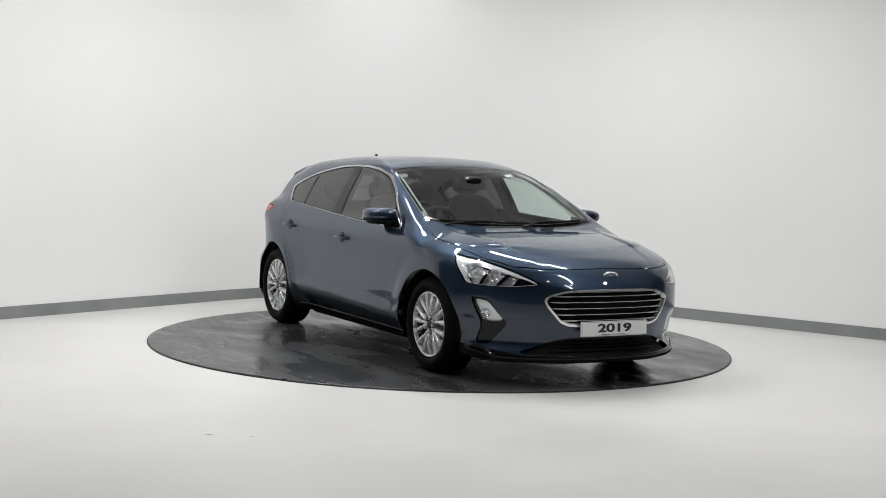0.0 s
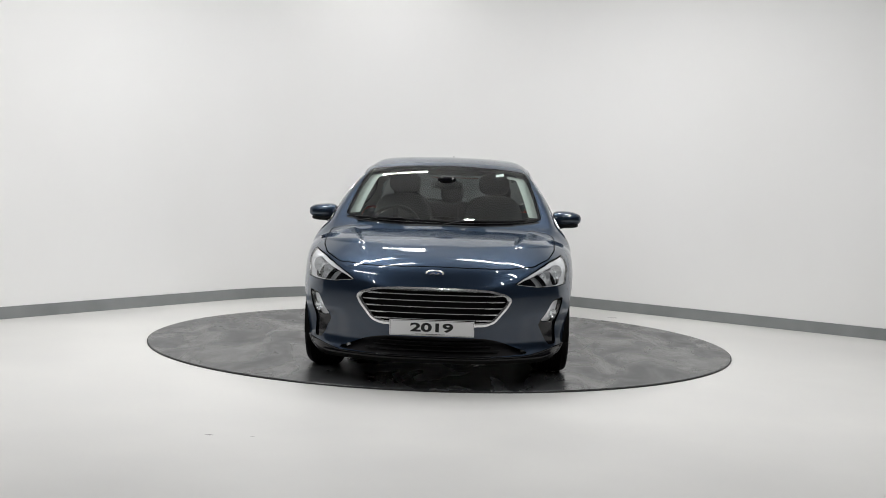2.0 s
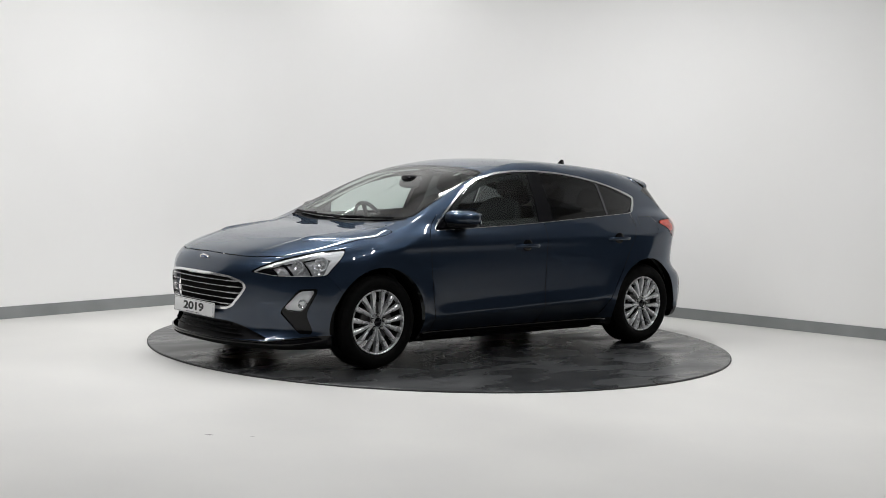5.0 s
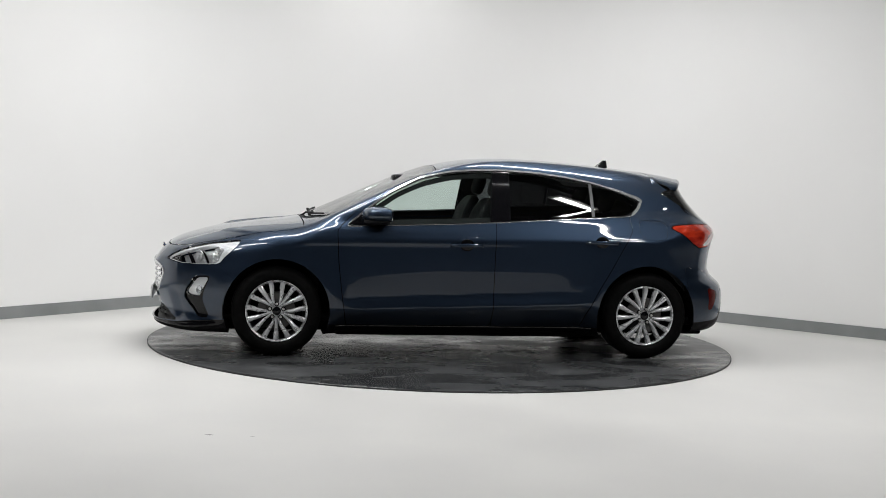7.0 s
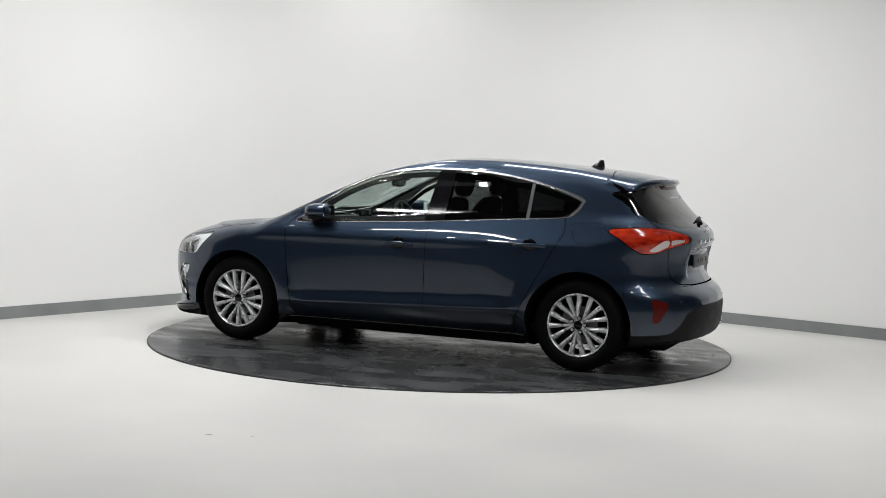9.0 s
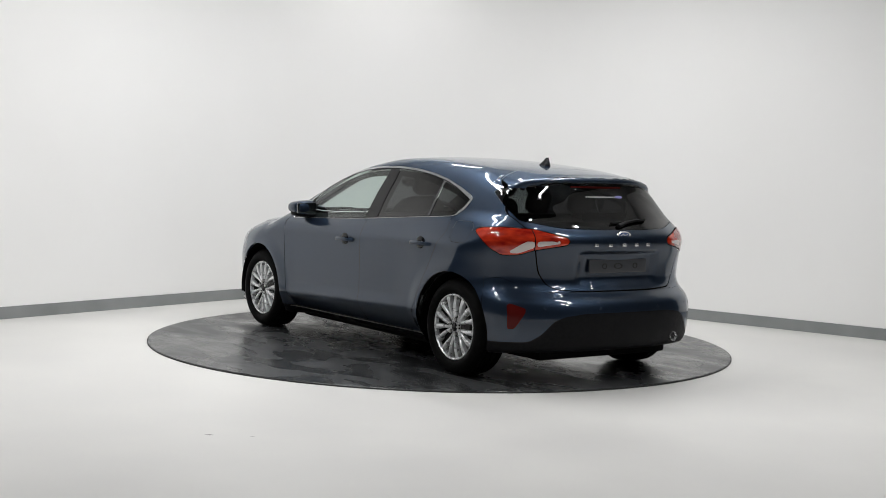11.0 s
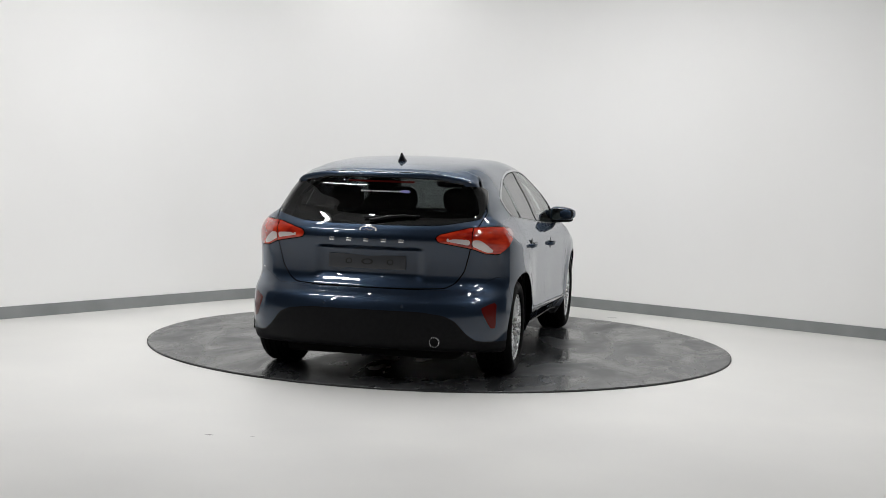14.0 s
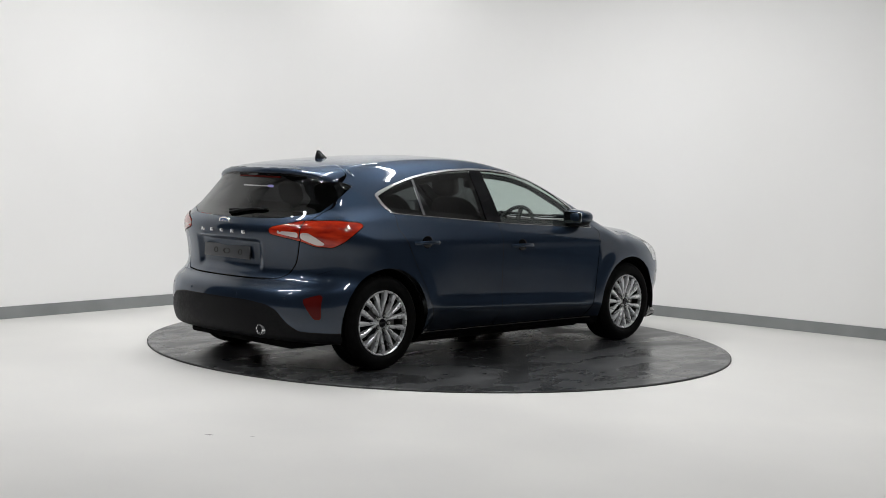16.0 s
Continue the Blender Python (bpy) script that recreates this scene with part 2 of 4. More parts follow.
def room():
    slab("wall_curved", wall_line(-0.15), wall_line(0.0), -0.05, CEIL_Z + 0.1, M_WALL, "plain white painted studio wall with a rounded corner", "wall")
    slab("baseboard", wall_line(0.0), wall_line(0.012), -0.012, 0.09, M_SKIRT, "mid-grey skirting strip along the white wall", "baseboard")
    bm = bmesh.new()
    box(bm, -16, 16, -13.3, -13.1, -0.05, CEIL_Z + 0.1)
    box(bm, -9.2, -9.0, -13.1, 6, -0.05, CEIL_Z + 0.1)
    box(bm, 9.0, 9.2, -13.1, 6, -0.05, CEIL_Z + 0.1)
    thing("wall_back", bm, M_BACK, "plain dark grey walls of the hall round the studio", "wall", "structure")
    bm = bmesh.new()
    box(bm, -16, 16, -5.6, 6, -0.25, -0.012)
    thing("floor", bm, M_FLOOR, "off-white painted studio floor with faint scuffs", "floor", "structure")
    bm = bmesh.new()
    box(bm, -16, 16, -13.3, -5.6, -0.25, -0.014)
    thing("floor_hall", bm, M_HALL, "dark concrete floor of the hall", "floor", "structure")
    bm = bmesh.new()
    box(bm, -16, 16, -13.3, -1.6, CEIL_Z, CEIL_Z + 0.1)
    thing("ceiling_hall", bm, M_CEIL, "plain dark grey hall ceiling", "ceiling", "structure")
    bm = bmesh.new()
    box(bm, -16, 16, -1.6, 6, CEIL_Z, CEIL_Z + 0.1)
    thing("ceiling", bm, M_BAY, "plain light grey ceiling over the studio bay", "ceiling", "structure")
    for sx, sy, sa, sl in STRIPS:
        bm = bmesh.new()
        box(bm, -sl / 2 - 0.03, sl / 2 + 0.03, -0.09, 0.09, CEIL_Z - 0.08, CEIL_Z, 0.008)
        lamp = thing("ceiling_lamp", bm, M_HOUSING, "long white strip lamp on the studio ceiling", "ceiling lamp", group="ceiling strip lamps")
        bm = bmesh.new()
        box(bm, -sl / 2, sl / 2, -0.07, 0.07, CEIL_Z - 0.105, CEIL_Z - 0.08, 0.006)
        part("diffuser", bm, M_LAMP, lamp, "glowing white diffuser")
        lamp.matrix_world = pose(sx, sy, 0, 0, 0, sa)
    for sx, sy in SPOTS:
        bm = bmesh.new()
        lathe(bm, [(0.050, 0.028), (0.062, 0.030), (0.066, 0.024), (0.066, 0.0)], 28)
        bmesh.ops.transform(bm, matrix=pose(0, 0, 0, -90), verts=bm.verts)
        sp = thing("downlight", bm, M_HOUSING, "small round white ceiling downlight", "ceiling lamp", group="ceiling downlights")
        bm = bmesh.new()
        bmesh.ops.create_circle(bm, cap_ends=True, radius=0.050, segments=24, matrix=pose(0, 0, -0.026))
        part("lens", bm, M_LAMP, sp, "glowing white lens")
        sp.matrix_world = pose(sx, sy, CEIL_Z)
    for x, y, w, a in ((-1.15, -3.67, 0.05, 5), (-0.93, -3.67, 0.028, 20), (1.62, 2.0, 0.10, 10), (0.0, -3.3, 0.015, 0)):
        bm = bmesh.new()
        bmesh.ops.create_circle(bm, cap_ends=True, radius=1, segments=14, matrix=pose(x, y, -0.0115, 0, 0, a) @ Matrix.Diagonal((w / 2, w / 7, 1, 1)))
        for v in bm.verts:
            v.co.xy += Vector((random.uniform(-1, 1), random.uniform(-1, 1))) * w * 0.06
        thing("floor_scuff", bm, M_SCUFF, "small dark scuff mark on the pale floor", "scuff mark", "structure", smooth=0)


room()

R_TABLE = 2.2507
bm = bmesh.new()
prof = [(0.0, 0.0), (R_TABLE * 0.5, 0.0), (R_TABLE - 0.004, 0.0), (R_TABLE, -0.003), (R_TABLE, -0.05), (0.0, -0.05)]
n = 192
ring = [[bm.verts.new((r * math.cos(2 * math.pi * k / n), r * math.sin(2 * math.pi * k / n), z)) for r, z in prof[1:-1]] for k in range(n)]
top, low = bm.verts.new((0, 0, 0)), bm.verts.new((0, 0, -0.05))
for k in range(n):
    p, q = ring[k], ring[(k + 1) % n]
    bm.faces.new((top, p[0], q[0]))
    for j in range(len(p) - 1):
        bm.faces.new((p[j], p[j + 1], q[j + 1], q[j]))
    bm.faces.new((low, q[-1], p[-1]))
turntable = thing("turntable", bm, M_TABLE, "round grey rubber-topped car turntable with wet-looking smears", "turntable", smooth=30)
bm = bmesh.new()
R1 = R_TABLE + 0.006
rings = [[bm.verts.new((r * math.cos(2 * math.pi * k / n), r * math.sin(2 * math.pi * k / n), z)) for r, z in ((R_TABLE, -0.004), (R1, -0.004), (R1, -0.0119), (R_TABLE, -0.0119))] for k in range(n)]
for k in range(n):
    p, q = rings[k], rings[(k + 1) % n]
    for j in range(4):
        bm.faces.new((p[j], p[(j + 1) % 4], q[(j + 1) % 4], q[j]))
part("edge_ring", bm, M_EDGE, turntable, "thin black edge ring", smooth=30)


# ---- the car's skin: a solid given by its profiles, cut into panels ----
TABLES = {}


def curve(x, xs, ys, soft=0.02, even=False):
    """A smooth curve through the knots: cubic with no overshoot, then softened over a short stretch."""
    key = (tuple(xs), tuple(ys))
    if key not in TABLES:
        xs, ys = np.asarray(xs, float), np.asarray(ys, float)
        if xs[0] > xs[-1]:
            xs, ys = xs[::-1], ys[::-1]
        h = np.diff(xs)
        d = np.diff(ys) / h
        s = np.zeros_like(ys)
        w1, w2 = 2 * h[1:] + h[:-1], h[1:] + 2 * h[:-1]
        ok = d[:-1] * d[1:] > 0
        s[1:-1][ok] = ((w1 + w2)[ok]) / (w1[ok] / d[:-1][ok] + w2[ok] / d[1:][ok])
        s[0], s[-1] = (0.0 if even else d[0]), d[-1]
        g = np.linspace(xs[0], xs[-1], 3000)
        i = np.clip(np.searchsorted(xs, g) - 1, 0, len(h) - 1)
        t = (g - xs[i]) / h[i]
        v = (ys[i] * (1 + 2 * t) * (1 - t) ** 2 + s[i] * h[i] * t * (1 - t) ** 2 + ys[i + 1] * t * t * (3 - 2 * t) + s[i + 1] * h[i] * t * t * (t - 1))
        n = max(3, int(3000 * soft / (xs[-1] - xs[0]))) | 1
        for _ in range(2):
            pad = n // 2
            left = v[1:pad + 1][::-1] if even else 2 * v[0] - v[1:pad + 1][::-1]
            full = np.concatenate([left, v, 2 * v[-1] - v[-pad - 1:-1][::-1]])
            v = np.convolve(full, np.ones(n) / n, "valid")
        TABLES[key] = (g, v)
    g, v = TABLES[key]
    return np.interp(x, g, v)


def smax(a, b, k):
    h = np.maximum(k - np.abs(a - b), 0) / k
    return np.maximum(a, b) + h * h * k * 0.25


def smin(a, b, k):
    return -smax(-a, -b, k)


def step(x, a, b):
    t = np.clip((x - a) / (b - a), 0, 1)
    return t * t * (3 - 2 * t)


AXLE_F, AXLE_R, HUB_Z, ARCH = 1.35, -1.35, 0.318, 0.372


def front_x(a, z):
    c = curve(z, [0.10, 0.15, 0.19, 0.235, 0.28, 0.34, 0.43, 0.52, 0.58, 0.63, 0.67, 0.70, 0.73, 0.78, 0.86],
              [2.17, 2.235, 2.252, 2.226, 2.206, 2.222, 2.246, 2.253, 2.254, 2.249, 2.239, 2.226, 2.206, 2.135, 1.93], 0.025)
    p = curve(a, [0, 0.13, 0.26, 0.36, 0.46, 0.56, 0.65, 0.73, 0.79, 0.84, 0.88, 0.92],
              [0, 0.004, 0.018, 0.044, 0.089, 0.144, 0.211, 0.291, 0.375, 0.468, 0.575, 0.75], 0.06, True)
    return c - p


def rear_x(a, z):
    c = curve(z, [0.15, 0.20, 0.28, 0.36, 0.45, 0.53, 0.565, 0.60, 0.66, 0.75, 0.85, 0.91, 0.95, 0.985, 1.03, 1.10, 1.18, 1.26, 1.34, 1.45],
              [-2.03, -2.08, -2.125, -2.14, -2.143, -2.125, -2.095, -2.046, -2.014, -2.021, -2.039, -2.046, -2.036, -2.008, -1.955, -1.885, -1.812, -1.758, -1.735, -1.70], 0.03)
    p = curve(a, [0, 0.2, 0.41, 0.6, 0.7, 0.77, 0.82, 0.86, 0.89, 0.92], [0, 0.010, 0.046, 0.115, 0.175, 0.240, 0.312, 0.398, 0.525, 0.74], 0.06, True)
    return c + p


def side_y(x, z):
    w = curve(x, [-2.3, -2.0, -1.75, -1.5, -1.2, -0.8, 0.0, 0.8, 1.2, 1.5, 1.8, 2.0, 2.3],
              [0.80, 0.856, 0.888, 0.897, 0.898, 0.893, 0.893, 0.897, 0.902, 0.894, 0.855, 0.805, 0.72], 0.15)
    s = curve(z, [0.10, 0.16, 0.21, 0.26, 0.33, 0.42, 0.50, 0.60, 0.70, 0.78, 0.83, 0.865, 0.90, 0.95, 1.00, 1.06, 1.12],
              [-0.13, -0.085, -0.05, -0.024, -0.006, -0.001, 0.0, 0.0, -0.001, -0.002, -0.002, -0.007, -0.021, -0.052, -0.084, -0.123, -0.163], 0.045)
    flare = 0.0
    for ax in (AXLE_F, AXLE_R):
        r = np.hypot(x - ax, (z - HUB_Z))
        flare = np.maximum(flare, 0.012 * step(r, 0.52, 0.385) * step(z, 0.9, 0.55))
    # the doors: a hollow over a crease that climbs to the back, and an undercut below it
    mid = step(x, -1.0, -0.62) * step(x, 0.98, 0.72)
    crease = z - 0.328 - 0.060 * np.clip((0.8 - x) / 1.7, 0, 1)
    deep = 0.55 + 0.45 * step(x, 0.9, 0.1)
    above = crease - 0.105
    hollow = -0.011 * deep * np.exp(-(above / np.where(above < 0, 0.055, 0.30)) ** 2) + 0.006 * np.exp(-(crease / 0.045) ** 2)
    tuck = -0.50 * smax(-crease, 0.0 * crease, 0.02) * step(x, -1.06, -0.85) * step(x, 1.04, 0.86)
    # the shoulder line through the door handles
    edge = 0.003 * np.exp(-((z - 0.835 - 0.02 * (0.5 - x)) / 0.028) ** 2) * step(x, -1.9, -1.4) * step(x, 1.75, 1.3)
    return w + s + flare + hollow * mid + tuck + edge


def hood_z(x, a):
    c = curve(x, [2.3, 2.22, 2.18, 2.13, 2.06, 1.95, 1.80, 1.60, 1.40, 1.236, 1.10, 0.95, 0.6, 0.0, -0.7, -1.22, -1.5, -1.8, -2.1],
              [0.60, 0.70, 0.737, 0.770, 0.802, 0.836, 0.870, 0.903, 0.928, 0.946, 0.958, 0.962, 0.955, 0.972, 1.024, 1.058, 1.054, 1.03, 0.98], 0.08)
    front = step(x, 0.9, 1.3)
    d = curve(a, [0, 0.25, 0.45, 0.55, 0.62, 0.70, 0.78, 0.85, 0.95], [0, 0.003, 0.007, 0.012, 0.022, 0.038, 0.060, 0.090, 0.15], 0.05, True)
    line = 0.43 + 0.19 * (2.1 - x)
    return c + 0.006 * front * step(x, 2.25, 2.0) - d * front - 0.013 * front * step(a, line + 0.028, line - 0.022) * step(x, 2.16, 1.9)


def roof_z(x, a):
    c = curve(x, [1.6, 1.35, 1.15, 0.9, 0.7, 0.5, 0.3, 0.15, 0.0, -0.2, -0.42, -0.66, -0.9, -1.12, -1.35, -1.58, -1.83, -2.2],
              [0.72, 0.855, 0.950, 1.068, 1.160, 1.250, 1.333, 1.383, 1.416, 1.442, 1.449, 1.443, 1.429, 1.412, 1.391, 1.363, 1.318, 1.24], 0.10)
    d = curve(a, [0, 0.2, 0.4, 0.55, 0.7, 0.85], [0, 0.003, 0.012, 0.027, 0.050, 0.095], 0.10, True)
    return c - d * (1 - 0.45 * step(x, 0.0, 0.5)) - 0.035 * (a / 0.58) ** 4 * step(x, -1.15, -1.65)


def cabin_y(x, z):
    w = curve(z, [0.60, 0.75, 0.82, 0.88, 0.95, 1.05, 1.15, 1.25, 1.33, 1.40, 1.46], [0.74, 0.81, 0.838, 0.842, 0.830, 0.792, 0.743, 0.685, 0.627, 0.562, 0.49], 0.05)
    t = curve(x, [1.5, 1.15, 0.9, 0.5, 0.0, -0.9, -1.25, -1.45, -1.65, -1.85, -2.1], [-0.13, -0.045, -0.016, -0.002, 0.0, -0.004, -0.014, -0.034, -0.066, -0.110, -0.18], 0.15)
    return w + t + 0.020 * step(z, 1.26, 1.38) * step(x, -1.0, -0.3)


def body(p):
    """Below zero inside the car."""
    x, a, z = p[:, 0], np.abs(p[:, 1]), p[:, 2]
    low = smax(a - side_y(x, z), (z - hood_z(x, a)) * 0.95, 0.065)
    low = smax(low, (x - front_x(a, z)) * 0.9, 0.05 + 0.06 * step(z, 0.56, 0.68))
    low = smax(low, (rear_x(a, z) - x) * 0.9, 0.05)
    under = curve(x, [-2.2, -2.1, -1.75, -1.0, 1.0, 1.7, 2.1, 2.3], [0.235, 0.225, 0.20, 0.150, 0.150, 0.150, 0.150, 0.155])
    low = smax(low, under - z, 0.03)
    up = smax((z - roof_z(x, a)) * 0.92, a - cabin_y(x, z), 0.075 - 0.025 * step(x, -0.8, 0.2))
    up = smax(up, (rear_x(a, z) - x) * 0.75, 0.06)
    up = smax(up, (0.90 - z) * 0.5, 0.06)
    f = smin(low, up, 0.05 - 0.008 * step(x, 0.35, 0.8))
    top = roof_z(x, a)
    spoil = smax(z - top, (top - 0.036 - z), 0.012)
    spoil = smax(spoil, -1.795 + 0.42 * a * a - x, 0.02)
    spoil = smax(spoil, a - cabin_y(np.maximum(x, -1.63), z) + 0.004, 0.04)
    spoil = np.maximum(spoil, x + 1.45)
    f = smin(f, spoil, 0.012)
    # the ledge over the lower grille, the side pockets of the front bumper, the plate recess of the tailgate
    f = f + 0.020 * step(a, 0.37, 0.30) * step(z, 0.63, 0.69) * step(z, 0.865, 0.835) * step(x, -1.9, -1.95)
    pock = step(a, 0.52, 0.62) * step(z, 0.47, 0.40) * step(z, 0.19, 0.24) * step(x, 1.6, 1.8)
    f = f + 0.016 * pock
    return f


def slope(p, e=2e-3):
    g = np.empty_like(p)
    for k in range(3):
        q, r = p.copy(), p.copy()
        q[:, k] += e
        r[:, k] -= e
        g[:, k] = (body(q) - body(r)) / (2 * e)
    return g


def settle(p, n=2):
    for _ in range(n):
        g = slope(p)
        p = p - g * (body(p) / np.maximum((g * g).sum(1), 1e-6))[:, None]
    return p


def skin(cell=0.018):
    """Surface nets over the half of the car with y above zero."""
    ax = [np.arange(-2.25, 2.35, cell), np.arange(-2 * cell - 0.004, 0.98, cell), np.arange(0.09, 1.48, cell)]
    nx, ny, nz = map(len, ax)
    f = np.empty((nx, ny, nz), np.float32)
    for i0 in range(0, nx, 32):
        g = np.stack(np.meshgrid(ax[0][i0:i0 + 32], ax[1], ax[2], indexing="ij"), -1)
        f[i0:i0 + 32] = body(g.reshape(-1, 3)).reshape(g.shape[:3])
    s = f < 0
    cnt = sum(s[i:nx - 1 + i, j:ny - 1 + j, k:nz - 1 + k].astype(np.int8) for i in (0, 1) for j in (0, 1) for k in (0, 1))
    live = (cnt > 0) & (cnt < 8)
    idx = np.full(live.shape, -1)
    cells = np.argwhere(live)
    idx[tuple(cells.T)] = np.arange(len(cells))
    acc, num = np.zeros((len(cells), 3)), np.zeros(len(cells))
    corners = [(i, j, k) for i in (0, 1) for j in (0, 1) for k in (0, 1)]
    for c0 in corners:
        for k in range(3):
            if c0[k]:
                continue
            c1 = list(c0)
            c1[k] = 1
            a, b = f[tuple((cells + c0).T)], f[tuple((cells + c1).T)]
            m = (a < 0) != (b < 0)
            t = np.where(m, a / np.where(m, a - b, 1), 0)
            pt = np.tile(np.array(c0, float), (len(cells), 1))
            pt[:, k] += t
            acc[m] += pt[m]
            num += m
    org = np.array([a[0] for a in ax])
    v = org + cell * (cells + acc / num[:, None])
    quads = []
    for k in range(3):
        u, w = (k + 1) % 3, (k + 2) % 3
        sl0, sl1 = [slice(0, n - 1) for n in (nx, ny, nz)], [slice(0, n - 1) for n in (nx, ny, nz)]
        sl1[k] = slice(1, None)
        a, b = s[tuple(sl0)], s[tuple(sl1)]
        e = np.argwhere(a != b)
        e = e[(e[:, u] > 0) & (e[:, w] > 0)]
        flip = s[tuple(e.T)]
        q = []
        for du, dw in ((-1, -1), (0, -1), (0, 0), (-1, 0)):
            c = e.copy()
            c[:, u] += du
            c[:, w] += dw
            q.append(idx[tuple(c.T)])
        q = np.stack(q, 1)
        q[~flip] = q[~flip][:, ::-1]
        quads.append(q)
    q = np.concatenate(quads)
    q = q[(q >= 0).all(1)]
    v = settle(v, 3)
    d1 = ((v[q[:, 0]] - v[q[:, 2]]) ** 2).sum(1)
    d2 = ((v[q[:, 1]] - v[q[:, 3]]) ** 2).sum(1)
    a = d1 <= d2
    return v, np.concatenate([q[a][:, [0, 1, 2]], q[a][:, [0, 2, 3]], q[~a][:, [0, 1, 3]], q[~a][:, [1, 2, 3]]])


POOL, TRIS = skin()


def split(tris, field):
    """Cuts triangles of the pool along field = 0; gives those below and those above."""
    global POOL
    if not len(tris):
        return tris, tris
    used = np.unique(tris)
    val = np.zeros(len(POOL))
    val[used] = field(POOL[used])
    val[np.abs(val) < 1e-6] = 1e-6
    neg = val[tris] < 0
    n = neg.sum(1)
    low, high, mix = tris[n == 3], tris[n == 0], tris[(n == 1) | (n == 2)]
    if not len(mix):
        return low, high
    mn = val[mix] < 0
    one = np.where(mn.sum(1) == 1, mn.argmax(1), (~mn).argmax(1))      # the corner that stands alone
    r = np.arange(len(mix))
    a, b, c = mix[r, one], mix[r, (one + 1) % 3], mix[r, (one + 2) % 3]
    e = np.sort(np.concatenate([np.stack([a, b], 1), np.stack([a, c], 1)]), 1)
    ue, inv = np.unique(e, axis=0, return_inverse=True)
    inv = inv.ravel()
    f0, f1 = val[ue[:, 0]], val[ue[:, 1]]
    t = (f0 / (f0 - f1))[:, None]
    fresh = POOL[ue[:, 0]] * (1 - t) + POOL[ue[:, 1]] * t
    base = len(POOL)
    POOL = np.concatenate([POOL, fresh])
    ab, ac = base + inv[:len(mix)], base + inv[len(mix):]
    alone = np.stack([a, ab, ac], 1)
    rest = np.concatenate([np.stack([ab, b, c], 1), np.stack([ab, c, ac], 1)])
    an = mn[r, one]
    rn = np.concatenate([an, an])
    return np.concatenate([low, alone[an], rest[~rn]]), np.concatenate([high, alone[~an], rest[rn]])


def rounded(pts, n=4):
    """A closed outline with its corners softened."""
    p = [Vector(q) for q in pts]
    for _ in range(n and 2):
        o = []
        for a, b in zip(p, p[1:] + p[:1]):
            o += [a.lerp(b, 0.12), a.lerp(b, 0.88)]
        p = o
    return p


def outline(pts, uv, soft=True):
    """The field of a closed outline in the view uv: below zero inside."""
    q = np.array([tuple(v) for v in (rounded(pts) if soft else pts)])
    a, b = q, np.roll(q, -1, 0)

    def field(p):
        w = np.stack(uv(p), 1)
        best, odd = np.full(len(w), 1e9), np.zeros(len(w), bool)
        for s, e in zip(a, b):
            d = e - s
            t = np.clip(((w - s) @ d) / (d @ d), 0, 1)
            best = np.minimum(best, ((w - s - t[:, None] * d) ** 2).sum(1))
            if s[1] != e[1]:
                m = (s[1] > w[:, 1]) != (e[1] > w[:, 1])
                odd ^= m & (w[:, 0] < s[0] + (w[:, 1] - s[1]) / (e[1] - s[1]) * d[0])
        return np.where(odd, -1, 1) * np.sqrt(best)
    return field


def side_view(p):
    return p[:, 0], p[:, 2]


def end_view(p):
    return np.abs(p[:, 1]), p[:, 2]


def top_view(p):
    return p[:, 0], np.abs(p[:, 1])


def wrap_rear(p):
    return -p[:, 0] - np.abs(p[:, 1]), p[:, 2]


def wrap_front(p):
    return np.abs(p[:, 1]) - p[:, 0], p[:, 2]


def only(field, keep):
    """The field where keep(p) is true; outside it the cut does not run."""
    return lambda p: np.where(keep(p), field(p), 1.0)


def take(tris, field, gap=0.0):
    """Cuts a panel out: the panel, the gap round it, the rest."""
    if not gap:
        a, b = split(tris, field)
        return a, np.zeros((0, 3), int), b
    a, b = split(tris, lambda p: field(p) + gap)
    g, c = split(b, lambda p: field(p) - gap)
    return a, g, c


